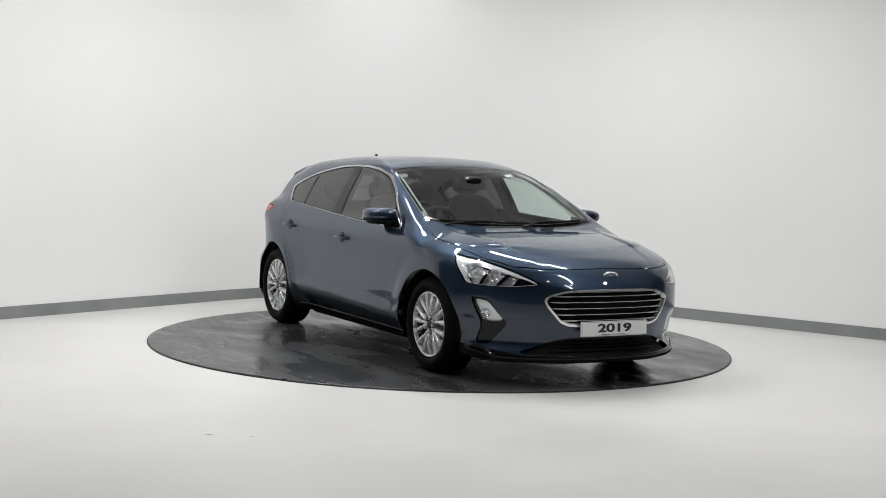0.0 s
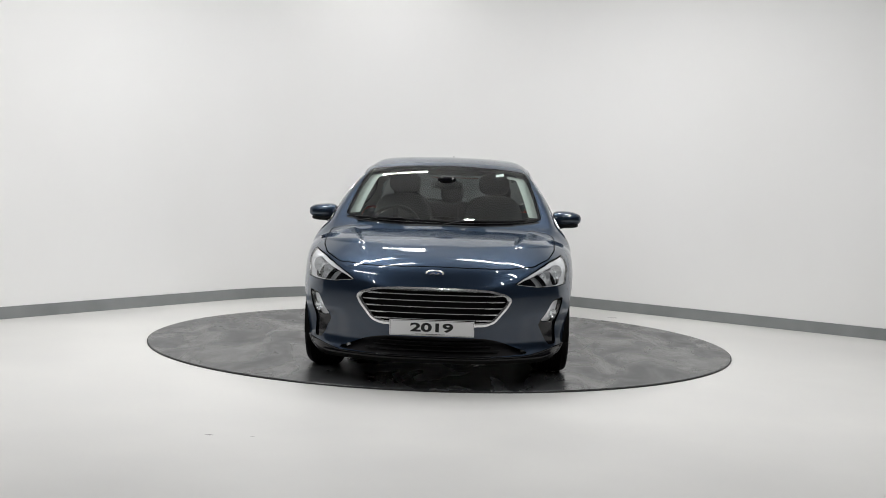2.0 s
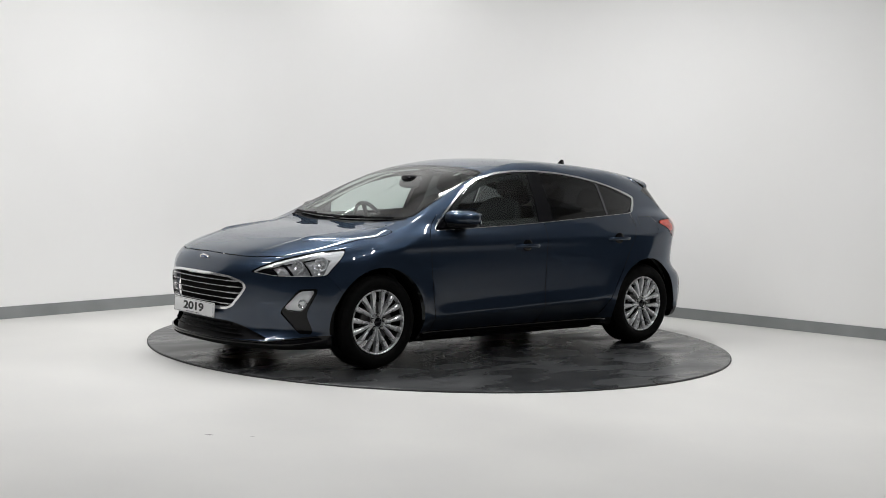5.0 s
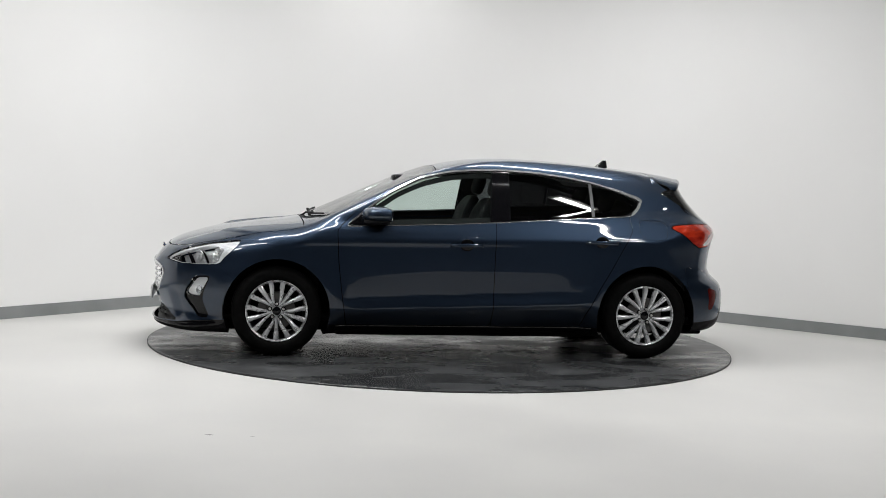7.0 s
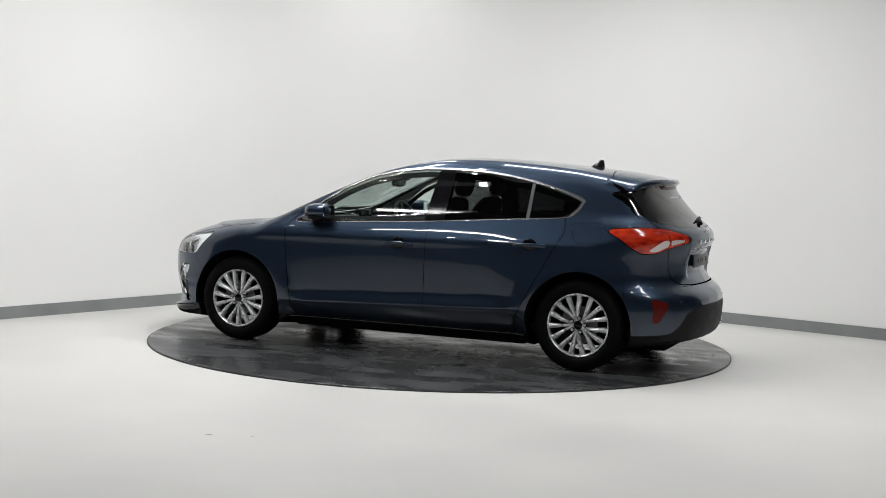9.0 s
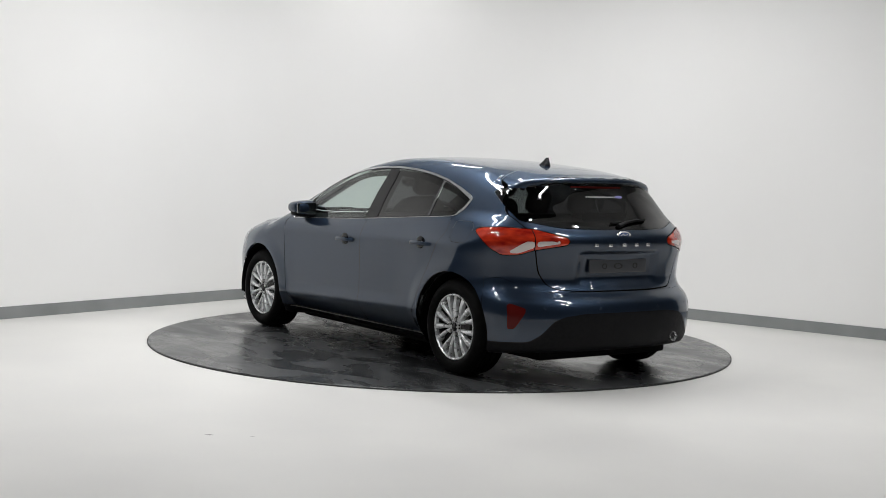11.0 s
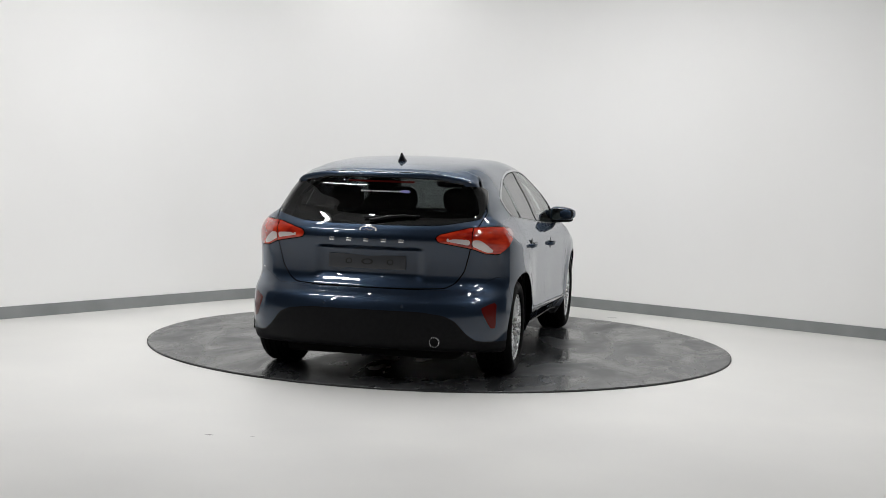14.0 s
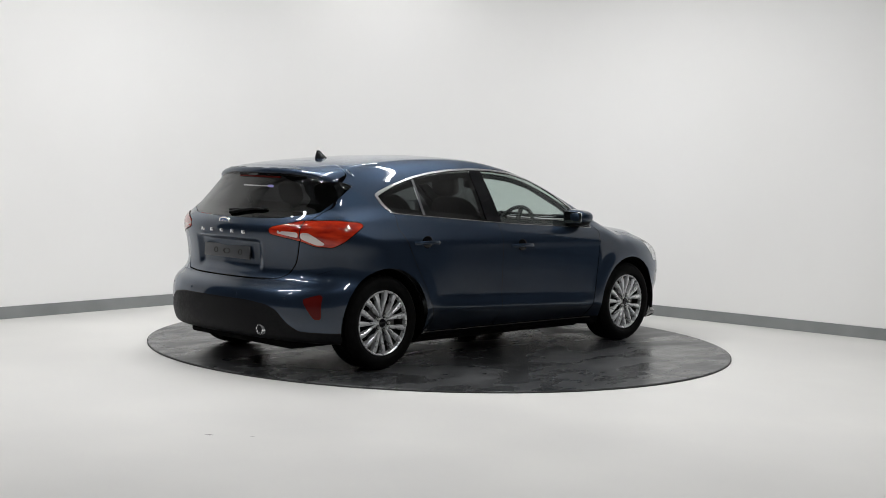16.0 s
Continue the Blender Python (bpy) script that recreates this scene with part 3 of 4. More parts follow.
def sheet(name, tris, mat, parent, label="", sides="both", sink=0.0, thick=0.0):
    """A part from triangles of the skin: both halves joined, or the left or right half alone."""
    used, inv = np.unique(tris, return_inverse=True)
    t = inv.reshape(-1, 3)
    v = POOL[used]
    g = slope(v, 1e-3)
    g /= np.linalg.norm(g, axis=1)[:, None]
    v = v - g * sink
    tri_n = np.cross(v[t[:, 1]] - v[t[:, 0]], v[t[:, 2]] - v[t[:, 0]])
    bad = (tri_n * g[t].sum(1)).sum(1) < 0
    t[bad] = t[bad][:, ::-1]
    vs, ns, ts = [], [], []
    flip = np.array([1, -1, 1])
    base = 0
    for side in (("left", "right") if sides == "both" else (sides,)):
        if side == "left":
            vs.append(v), ns.append(g), ts.append(t + base)
        else:
            vs.append(v * flip), ns.append(g * flip), ts.append(t[:, ::-1] + base)
        base += len(v)
    v, g, t = np.concatenate(vs), np.concatenate(ns), np.concatenate(ts)
    if thick:
        e = np.sort(np.concatenate([t[:, [0, 1]], t[:, [1, 2]], t[:, [2, 0]]]), 1)
        d = np.concatenate([t[:, [0, 1]], t[:, [1, 2]], t[:, [2, 0]]])
        _, first, count = np.unique(e, axis=0, return_index=True, return_counts=True)
        rim = d[first[count == 1]]
        n0 = len(v)
        v = np.concatenate([v, v - g * thick])
        g = np.concatenate([g, g])
        walls = np.concatenate([np.stack([rim[:, 1], rim[:, 0], rim[:, 0] + n0], 1), np.stack([rim[:, 1], rim[:, 0] + n0, rim[:, 1] + n0], 1)])
        t = np.concatenate([t, walls])
    me = bpy.data.meshes.new(name)
    me.from_pydata(v.tolist(), [], t.tolist())
    me.materials.append(mat)
    me.shade_smooth()
    me.normals_split_custom_set_from_vertices(g.tolist())
    ob = new(name, me)
    ob.parent = parent
    return tagged(ob, label)


car = tagged(new("car"), "dark blue metallic five-door hatchback on a round turntable", "car")
GAPS = []


def cut(field, gap=0.0):
    global REST
    a, g, REST = take(REST, field, gap)
    if len(g):
        GAPS.append(g)
    return a


REST = split(TRIS, lambda p: -p[:, 1])[0]
# wheel openings
for ax in (AXLE_F, AXLE_R):
    cut(only(lambda p, ax=ax: np.hypot(p[:, 0] - ax, p[:, 2] - HUB_Z) - ARCH, lambda p: p[:, 1] > 0.55))
under = cut(only(lambda p: p[:, 2] - 0.18, lambda p: p[:, 1] < 0.78))

# glass
DLO = [(0.885, 0.925), (0.72, 1.066), (0.52, 1.205), (0.32, 1.296), (0.11, 1.343), (-0.10, 1.362), (-0.32, 1.364), (-0.55, 1.352), (-0.75, 1.329), (-0.96, 1.292),
       (-1.17, 1.236), (-1.30, 1.192), (-1.338, 1.168), (-1.305, 1.10), (-1.245, 1.046), (-0.72, 1.012), (-0.30, 0.982), (0.11, 0.958), (0.70, 0.934)]
upper = lambda p: (p[:, 1] > 0.5) & (p[:, 2] > 0.9)
dlo = outline(DLO, side_view)
windscreen = outline([(1.135, -0.2), (1.135, 0.2), (1.085, 0.45), (0.99, 0.655), (0.94, 0.70), (0.60, 0.655), (0.26, 0.600), (0.215, 0.588), (0.195, 0.52), (0.17, 0.2), (0.165, -0.2)], top_view)
ws = cut(only(windscreen, lambda p: p[:, 2] > 0.93), 0.003)
pillar_in = split(ws, lambda p: np.maximum(np.maximum(-windscreen(p) - 0.075, 0.46 - p[:, 1]), p[:, 0] - 0.86))[0]
cowl = cut(lambda p: np.maximum(np.maximum(windscreen(p) - 0.030, 0.98 - p[:, 0]), 0.90 - p[:, 2]))
ws_in, ws_edge = split(ws, lambda p: windscreen(p) + 0.022 + 0.02 * step(p[:, 0], 0.95, 1.05))
side = cut(only(dlo, upper))


def over_belt(p):
    return p[:, 2] - np.interp(p[:, 0], [-1.245, -0.72, -0.30, 0.11, 0.70, 0.885], [1.046, 1.012, 0.982, 0.958, 0.934, 0.925])


def trim_width(p):
    """Thin along the belt, wider over the windows and widest at the rear corner."""
    return 0.0028 + 0.0092 * step(over_belt(p), 0.008, 0.035) + 0.009 * step(p[:, 0], -1.05, -1.30) * step(over_belt(p), 0.0, 0.03)


chrome, side = split(side, lambda p: -(dlo(p) + trim_width(p)))
seal, side = split(side, lambda p: -(dlo(p) + trim_width(p) + 0.006))
door_frame = split(side, lambda p: -(dlo(p) + 0.050))[0]
frame_f, frame_r = split(door_frame, lambda p: -0.25 - p[:, 0])
pillar, side = split(side, lambda p: np.maximum(p[:, 0] + 0.168 + 0.10 * (p[:, 2] - 0.96), -0.322 - 0.02 * (p[:, 2] - 0.96) - p[:, 0]))
bar, side = split(side, lambda p: np.abs(p[:, 0] + 0.945 - 0.02 * (p[:, 2] - 1.0)) - 0.012)
front_win, back = split(side, lambda p: -0.25 - p[:, 0])
rear_win, quarter = split(back, lambda p: -0.945 - p[:, 0])

# rear window with its black corners
rear_glass = outline([(-0.3, 1.315), (0.3, 1.31), (0.50, 1.285), (0.58, 1.256), (0.74, 1.244), (0.76, 1.09), (0.69, 1.062), (0.655, 1.043), (0.45, 1.005), (0.2, 0.998), (-0.2, 0.998)], end_view)
corner_x = lambda p: p[:, 0] + 1.489 + np.where(p[:, 2] < 1.227, (1.227 - p[:, 2]) * 1.638, (p[:, 2] - 1.227) * 3.07)
rglass = cut(only(lambda p: np.maximum(rear_glass(p), corner_x(p)), lambda p: (p[:, 0] < -1.42) & (p[:, 2] < roof_z(p[:, 0], np.abs(p[:, 1])) - 0.03)), 0.002)

# lamps
HEADLAMP = [(2.135, 0.653), (2.09, 0.690), (2.03, 0.722), (1.95, 0.752), (1.82, 0.785), (1.65, 0.808), (1.605, 0.814), (1.618, 0.795), (1.66, 0.750), (1.72, 0.690), (1.755, 0.648), (1.78, 0.640), (1.90, 0.633), (2.04, 0.632)]
head = cut(only(outline(HEADLAMP, side_view), lambda p: p[:, 1] > 0.38), 0.002)
TAIL = [(0.690, 0.970), (0.74, 0.992), (0.95, 1.005), (1.25, 0.998), (1.42, 0.972), (1.55, 0.950), (1.58, 0.925), (1.555, 0.900), (1.40, 0.880), (1.26, 0.862), (1.13, 0.832), (0.97, 0.826), (0.86, 0.865)]
tail = cut(only(outline(TAIL, wrap_rear), lambda p: p[:, 0] < -1.4), 0.0035)
insert_in, tail = split(tail, outline([(1.292, 0.920), (1.42, 0.926), (1.52, 0.926), (1.525, 0.914), (1.44, 0.904), (1.292, 0.886)], wrap_rear))
insert_out, tail = split(tail, outline([(1.268, 0.920), (1.20, 0.920), (1.13, 0.893), (1.02, 0.843), (1.12, 0.842), (1.268, 0.882)], wrap_rear))
tail_in, tail = split(tail, lambda p: p[:, 1] - 0.640)
seam, tail = split(tail, lambda p: p[:, 1] - 0.646)
GAPS.append(seam)
fog = cut(only(outline([(-0.985, 0.560), (-1.172, 0.552), (-1.350, 0.398), (-1.27, 0.335), (-1.17, 0.258), (-1.035, 0.256), (-1.105, 0.39)], wrap_front), lambda p: p[:, 0] > 1.6))
fog_lamp, fog = split(fog, outline([(-1.012, 0.546), (-1.160, 0.538), (-1.325, 0.407), (-1.135, 0.401)], wrap_front))
refl = cut(only(outline([(0.802, 0.530), (0.772, 0.522), (0.716, 0.496), (0.774, 0.367), (0.802, 0.366)], end_view), lambda p: p[:, 0] < -1.80))

# front openings
grille_field = outline([(-0.2, 0.628), (0.2, 0.626), (0.36, 0.618), (0.452, 0.592), (0.488, 0.560), (0.462, 0.51), (0.385, 0.418), (0.33, 0.395), (0.2, 0.388), (-0.2, 0.388)], end_view)
grille_hole = cut(only(grille_field, lambda p: p[:, 0] > 1.8))
chrome_ring, grille_hole = split(grille_hole, lambda p: -(grille_field(p) + 0.013))
intake = cut(only(outline([(-0.2, 0.318), (0.30, 0.316), (0.40, 0.300), (0.62, 0.215), (0.40, 0.205), (-0.2, 0.205)], end_view), lambda p: p[:, 0] > 1.8))
lip = cut(only(lambda p: p[:, 2] - (0.205 + 0.045 * step(np.abs(p[:, 1]), 0.55, 0.86)), lambda p: p[:, 0] > AXLE_F + 0.30))
sump = cut(only(outline([(-0.2, 0.475), (0.35, 0.472), (0.50, 0.452), (0.57, 0.42), (0.64, 0.335), (0.70, 0.288), (0.92, 0.272), (0.92, 0.1), (-0.2, 0.1)], end_view), lambda p: p[:, 0] < AXLE_R - 0.33))
sill = cut(only(lambda p: p[:, 2] - 0.225, lambda p: np.abs(p[:, 0]) < 1.2))

# opening panels
bonnet = cut(only(outline([(2.135, -0.3), (2.135, 0.2), (2.115, 0.36), (2.075, 0.475), (1.98, 0.62), (1.80, 0.72), (1.60, 0.765), (1.35, 0.775), (1.20, 0.772), (1.165, 0.75), (1.165, -0.3)], top_view),
                  lambda p: (p[:, 2] > 0.70) & (p[:, 0] > 1.0)), 0.0038)
DOOR_F = [(0.915, 0.925), (0.935, 0.90), (0.925, 0.70), (0.895, 0.45), (0.868, 0.28), (0.85, 0.19), (-0.198, 0.19), (-0.202, 0.50), (-0.205, 0.80), (-0.215, 0.97), (-0.20, 1.40), (0.5, 1.28), (0.75, 1.09)]
DOOR_R = [(-0.198, 0.19), (-0.202, 0.50), (-0.205, 0.80), (-0.215, 0.97), (-0.20, 1.42), (-0.9, 1.35), (-1.33, 1.17), (-1.215, 1.045), (-1.235, 0.95), (-1.17, 0.84), (-1.09, 0.69), (-0.985, 0.51), (-0.90, 0.34), (-0.86, 0.19)]
door_low = lambda p: (p[:, 1] > 0.6) & ((dlo(p) > -0.001) & (p[:, 2] < 1.06 - 0.02 * p[:, 0]))
door_f = cut(only(outline(DOOR_F, side_view), door_low), 0.0028)
door_r = cut(only(outline(DOOR_R, side_view), door_low), 0.0028)
hatch_field = outline([(-0.3, 1.60), (0.50, 1.50), (0.60, 1.30), (0.70, 1.09), (0.675, 1.02), (0.655, 0.96), (0.632, 0.85), (0.60, 0.72), (0.55, 0.645), (0.49, 0.612), (0.3, 0.604), (-0.3, 0.604)], end_view)
hatch = cut(lambda p: np.maximum(hatch_field(p), p[:, 0] + 1.40 + 0.25 * p[:, 1] ** 2), 0.0038)
bumper_f = cut(lambda p: np.maximum(1.55 + (p[:, 2] - 0.40) * 0.85 - p[:, 0] + 10 * (p[:, 2] > 0.80), p[:, 2] - 0.79), 0.0009)
bumper_r = cut(lambda p: np.maximum(p[:, 0] + 1.66 + 0.15 * (0.60 - p[:, 2]), p[:, 2] - 0.60 - 0.5 * np.clip(p[:, 1] - 0.62, 0, 0.16)), 0.0009)
flap_all = outline([(-1.288, 1.022), (-1.455, 1.022), (-1.500, 0.985), (-1.490, 0.90), (-1.45, 0.882), (-1.33, 0.885), (-1.288, 0.93)], side_view)
shell_right = REST
flap = cut(only(flap_all, lambda p: p[:, 1] > 0.6), 0.0016)
shell_left = REST

sheet("body_shell", shell_left, M_PAINT, car, "dark blue metallic painted body shell", "left")
sheet("body_shell", shell_right, M_PAINT, car, "dark blue metallic painted body shell", "right")
sheet("fuel_flap", flap, M_PAINT, car, "", "left")
sheet("bonnet", bonnet, M_PAINT, car, "dark blue bonnet")
sheet("tailgate", hatch, M_PAINT, car, "dark blue tailgate")
sheet("front_bumper", bumper_f, M_PAINT, car, "dark blue front bumper")
sheet("rear_bumper", bumper_r, M_PAINT, car, "dark blue rear bumper")
sheet("bumper_lip", lip, M_GLOSS, car, "black lower lip of the front bumper")
sheet("lower_intake", intake, M_BLACK, car, "black lower air intake", sink=0.03)
sheet("rear_valance", sump, M_BLACK, car, "black grained lower rear bumper")
sheet("underbody", under, M_UNDER, car, "dark underbody")
screen = sheet("windscreen", ws_in, M_GLASS, car, "clear laminated windscreen", thick=0.004)
sheet("windscreen_border", ws_edge, M_GLOSS, screen, "black printed border")
sheet("cowl", cowl, M_BLACK, car, "black plastic cowl below the windscreen", sink=0.004)
sheet("rear_window", rglass, M_PRIV, car, "dark tinted rear window", thick=0.004)
gap_all = np.concatenate(GAPS)
DOORS = {}
for s in ("left", "right"):
    sheet("panel_seal", gap_all, M_GAP, car, "black seals in the panel gaps", s, sink=0.006)
    DOORS[s, "f"] = sheet("front_door", door_f, M_PAINT, car, "dark blue front door", s)
    DOORS[s, "r"] = sheet("rear_door", door_r, M_PAINT, car, "dark blue rear door", s)
    sheet("sill", sill, M_GLOSS, car, "dark lower sill", s)
    sheet("window_surround", chrome, M_TRIM, car, "chrome window surround", s, sink=-0.003, thick=0.006)
    sheet("window_seal", seal, M_BLACK, car, "black rubber window seal", s, sink=0.001)
    sheet("window_frame", frame_f, M_CABIN, DOORS[s, "f"], "black door window frame", s, sink=0.022, thick=0.02)
    sheet("window_frame", frame_r, M_CABIN, DOORS[s, "r"], "black door window frame", s, sink=0.022, thick=0.02)
    sheet("pillar_cover", pillar, M_GLOSS, car, "gloss black door pillar cover", s, sink=-0.001)
    sheet("window_divider", bar, M_HOLDER, car, "black window divider", s, sink=-0.001)
    sheet("front_door_glass", front_win, M_GLASS, car, "clear front door window", s, sink=0.003)
    sheet("rear_door_glass", rear_win, M_PRIV, car, "dark privacy rear door window", s, sink=0.003)
    sheet("quarter_glass", quarter, M_PRIV, car, "dark privacy quarter window", s, sink=0.003)
    sheet("fog_bezel", fog, M_GLOSS, car, "black fog lamp bezel", s, sink=0.012)
    fl = sheet("fog_lamp", fog_lamp, M_LENS, car, "clear fog lamp with a silver reflector", s, sink=0.002)
    sheet("reflector", fog_lamp, M_DRL, fl, "", s, sink=0.028)
    sheet("rear_reflector", refl, M_REDDARK, car, "dark red rear reflector", s, sink=-0.001)
    lamp_t = sheet("tail_lamp", tail, M_REDLENS, car, "red tail lamp", s, sink=-0.003)
    sheet("lamp_insert", insert_out, M_WHITEL, lamp_t, "clear reversing lamp insert", s, sink=-0.003)
    lamp_t = sheet("tailgate_lamp", tail_in, M_REDLENS, car, "red inner tail lamp on the tailgate", s, sink=-0.003)
    sheet("lamp_insert", insert_in, M_WHITEL, lamp_t, "clear lamp insert", s, sink=-0.003)
sheet("grille_backing", grille_hole, M_UNDER, car, "black grille backing", sink=0.05)
sheet("grille_frame", chrome_ring, M_CHROME, car, "chrome grille frame", sink=-0.007, thick=0.03)


# ---- the car's fittings ----
def flipped(bm, s):
    if s < 0:
        bmesh.ops.scale(bm, vec=(1, -1, 1), verts=bm.verts)
    return bm


def share(ob, parent, m):
    """A copy of a part with its own parts under another pose, on the same meshes."""
    c = new(ob.name.split(".")[0], ob.data)
    c.parent, c.matrix_basis = parent, m
    tagged(c, ob.get("label", ""))
    for k in ob.children:
        share(k, c, k.matrix_basis.copy())
    return c


def crossing(start, end):
    """The first place from start to end at which the skin is met."""
    t = np.linspace(0, 1, 260)[:, None]
    p = np.array([start]) * (1 - t) + np.array([end]) * t
    f = body(p)
    i = int(np.argmax(f < 0))
    k = f[i - 1] / (f[i - 1] - f[i])
    return p[i - 1] * (1 - k) + p[i] * k


def surface_x(a, z, back=False):
    """Where the skin lies at the car's front or back."""
    return float(crossing((-2.3 if back else 2.35, a, z), (-1.4 if back else 1.5, a, z))[0])


def surface_y(x, z):
    return float(crossing((x, 1.0, z), (x, 0.4, z))[1])


def surface_z(x, y):
    return float(crossing((x, y, 1.6), (x, y, 0.5))[2])


def blob(bm, c, r, power=2.5, n=24, m=14, warp=None):
    """A rounded pillow: a superellipsoid about c with half sizes r."""
    def sp(v, e):
        return math.copysign(abs(v) ** e, v)
    e = 2.0 / power
    rows = []
    for i in range(1, m):
        t = math.pi * i / m - math.pi / 2
        rows.append([bm.verts.new((r[0] * sp(math.cos(t), e) * sp(math.cos(2 * math.pi * j / n), e), r[1] * sp(math.cos(t), e) * sp(math.sin(2 * math.pi * j / n), e), r[2] * sp(math.sin(t), e))) for j in range(n)])
    lo, hi = bm.verts.new((0, 0, -r[2])), bm.verts.new((0, 0, r[2]))
    for a, b in zip(rows, rows[1:]):
        for j in range(n):
            bm.faces.new((a[j], a[(j + 1) % n], b[(j + 1) % n], b[j]))
    for j in range(n):
        bm.faces.new((lo, rows[0][(j + 1) % n], rows[0][j]))
        bm.faces.new((hi, rows[-1][j], rows[-1][(j + 1) % n]))
    vs = [v for q in rows for v in q] + [lo, hi]
    for v in vs:
        if warp:
            warp(v.co)
        v.co += Vector(c)
    return vs


# wheels: outer face towards +y, hub at the origin
def wheel():
    bm = bmesh.new()
    lathe(bm, [(0.03, -0.035), (0.13, -0.035), (0.135, -0.04), (0.135, -0.058), (0.13, -0.062), (0.03, -0.062)], 48, True)
    lathe(bm, [(0.0, -0.02), (0.065, -0.02), (0.075, -0.035)], 32)
    hub = part("wheel", bm, M_DISC, car, "silver multi-spoke alloy wheel")
    bm = bmesh.new()
    box(bm, 0.06, 0.15, -0.075, -0.02, -0.05, 0.06, 0.012)
    part("brake_caliper", bm, M_UNDER, hub)
    bm = bmesh.new()
    p = [(0.212, -0.010), (0.222, -0.004), (0.230, 0.006), (0.245, 0.014), (0.265, 0.017), (0.287, 0.012), (0.302, 0.000), (0.311, -0.012), (0.3165, -0.026)]
    y = -0.026
    for k in range(4):
        p += [(0.3185, y - 0.002), (0.3190, y - 0.034), (0.312, y - 0.036), (0.312, y - 0.042)]
        y -= 0.043
    p += [(0.3165, -0.197), (0.311, -0.206), (0.290, -0.222), (0.255, -0.226), (0.215, -0.212)]
    lathe(bm, p, 72)
    part("tyre", bm, M_TYRE, hub, "black road tyre")
    bm = bmesh.new()
    lathe(bm, [(0.203, -0.026), (0.208, -0.004), (0.2135, 0.0005), (0.2185, -0.001), (0.2200, -0.006), (0.217, -0.012), (0.208, -0.03)], 96)
    for k in range(5):
        for j, spread in enumerate((-24, 0, 24)):
            a1 = radians(90 + 72 * k + spread)
            a0 = radians(90 + 72 * k + spread * (0.58 if j != 1 else 1))
            n, rows = 7, []
            for i in range(n + 1):
                t = i / n
                r = 0.045 + (0.208 - 0.045) * t
                a = a0 + (a1 - a0) * min(1.0, t * 1.3)
                w = 0.0075 + 0.0100 * t ** 1.3
                y = 0.000 - 0.016 * (1 - t) ** 1.3 + 0.004 * math.sin(math.pi * t) - 0.006 * t ** 6
                c, s = Vector((math.cos(a), 0, math.sin(a))), Vector((-math.sin(a), 0, math.cos(a)))
                rows.append([bm.verts.new(c * r + s * (w * u) + Vector((0, y + dy, 0))) for u, dy in ((-1.2, -0.032), (-1.0, -0.006), (-0.55, -0.0005), (0.0, 0.001), (0.55, -0.0005), (1.0, -0.006), (1.2, -0.032))])
            for p0, p1 in zip(rows, rows[1:]):
                for q in range(6):
                    bm.faces.new((p0[q], p0[q + 1], p1[q + 1], p1[q]))
    lathe(bm, [(0.030, -0.014), (0.044, -0.0165), (0.064, -0.021), (0.072, -0.034)], 40)
    part("rim", bm, M_ALLOY, hub, "silver fifteen-spoke alloy rim", smooth=35)
    # the alloy barrel takes the dark disc colour: shade between the spokes, painted in
    bm = bmesh.new()
    lathe(bm, [(0.208, -0.030), (0.204, -0.05), (0.190, -0.09), (0.190, -0.17), (0.212, -0.21)], 64)
    part("rim_barrel", bm, M_DISC, hub, "inner barrel of the rim, coloured dark for its shade")
    bm = bmesh.new()
    lathe(bm, [(0.0, -0.008), (0.020, -0.0085), (0.026, -0.010), (0.029, -0.016)], 28)
    part("centre_cap", bm, M_GLOSS, hub, "black centre cap")
    bm = bmesh.new()
    lathe(bm, [(0.029, -0.016), (0.0305, -0.009), (0.032, -0.016)], 28)
    part("cap_ring", bm, M_CHROME, hub)
    bm = bmesh.new()
    lathe(bm, [(0.0, 0.006), (0.007, 0.006), (0.0100, 0.002), (0.0100, -0.018), (0.0135, -0.022)], 12)
    nut = part("lug_nut", bm, M_STEEL, hub)
    # flat black disc round each nut, painted shade of the nut hole
    bm = bmesh.new()
    bmesh.ops.create_circle(bm, cap_ends=True, radius=0.0165, segments=16, matrix=pose(0, -0.0095, 0, 90))
    nut_disc = part("nut_recess", bm, M_UNDER, hub)
    nut_disc.matrix_local = pose(0.050 * math.cos(radians(126)), 0, 0.050 * math.sin(radians(126)))
    nut.matrix_local = pose(0.050 * math.cos(radians(126)), 0, 0.050 * math.sin(radians(126)))
    for k in range(1, 5):
        a = radians(126 + 72 * k)
        share(nut, hub, pose(0.050 * math.cos(a), 0, 0.050 * math.sin(a)))
        share(nut_disc, hub, pose(0.050 * math.cos(a), 0, 0.050 * math.sin(a)))
    return hub


W_Z, W_Y = 0.319, 0.862
w0 = wheel()
w0.matrix_local = pose(AXLE_F, W_Y + 0.004, W_Z, 0, 36, 0)
share(w0, car, pose(AXLE_R, W_Y - 0.010, W_Z, 0, 23, 0))
share(w0, car, pose(AXLE_F, -W_Y - 0.004, W_Z, 0, 15, 180))
share(w0, car, pose(AXLE_R, -W_Y + 0.010, W_Z, 0, 17, 180))
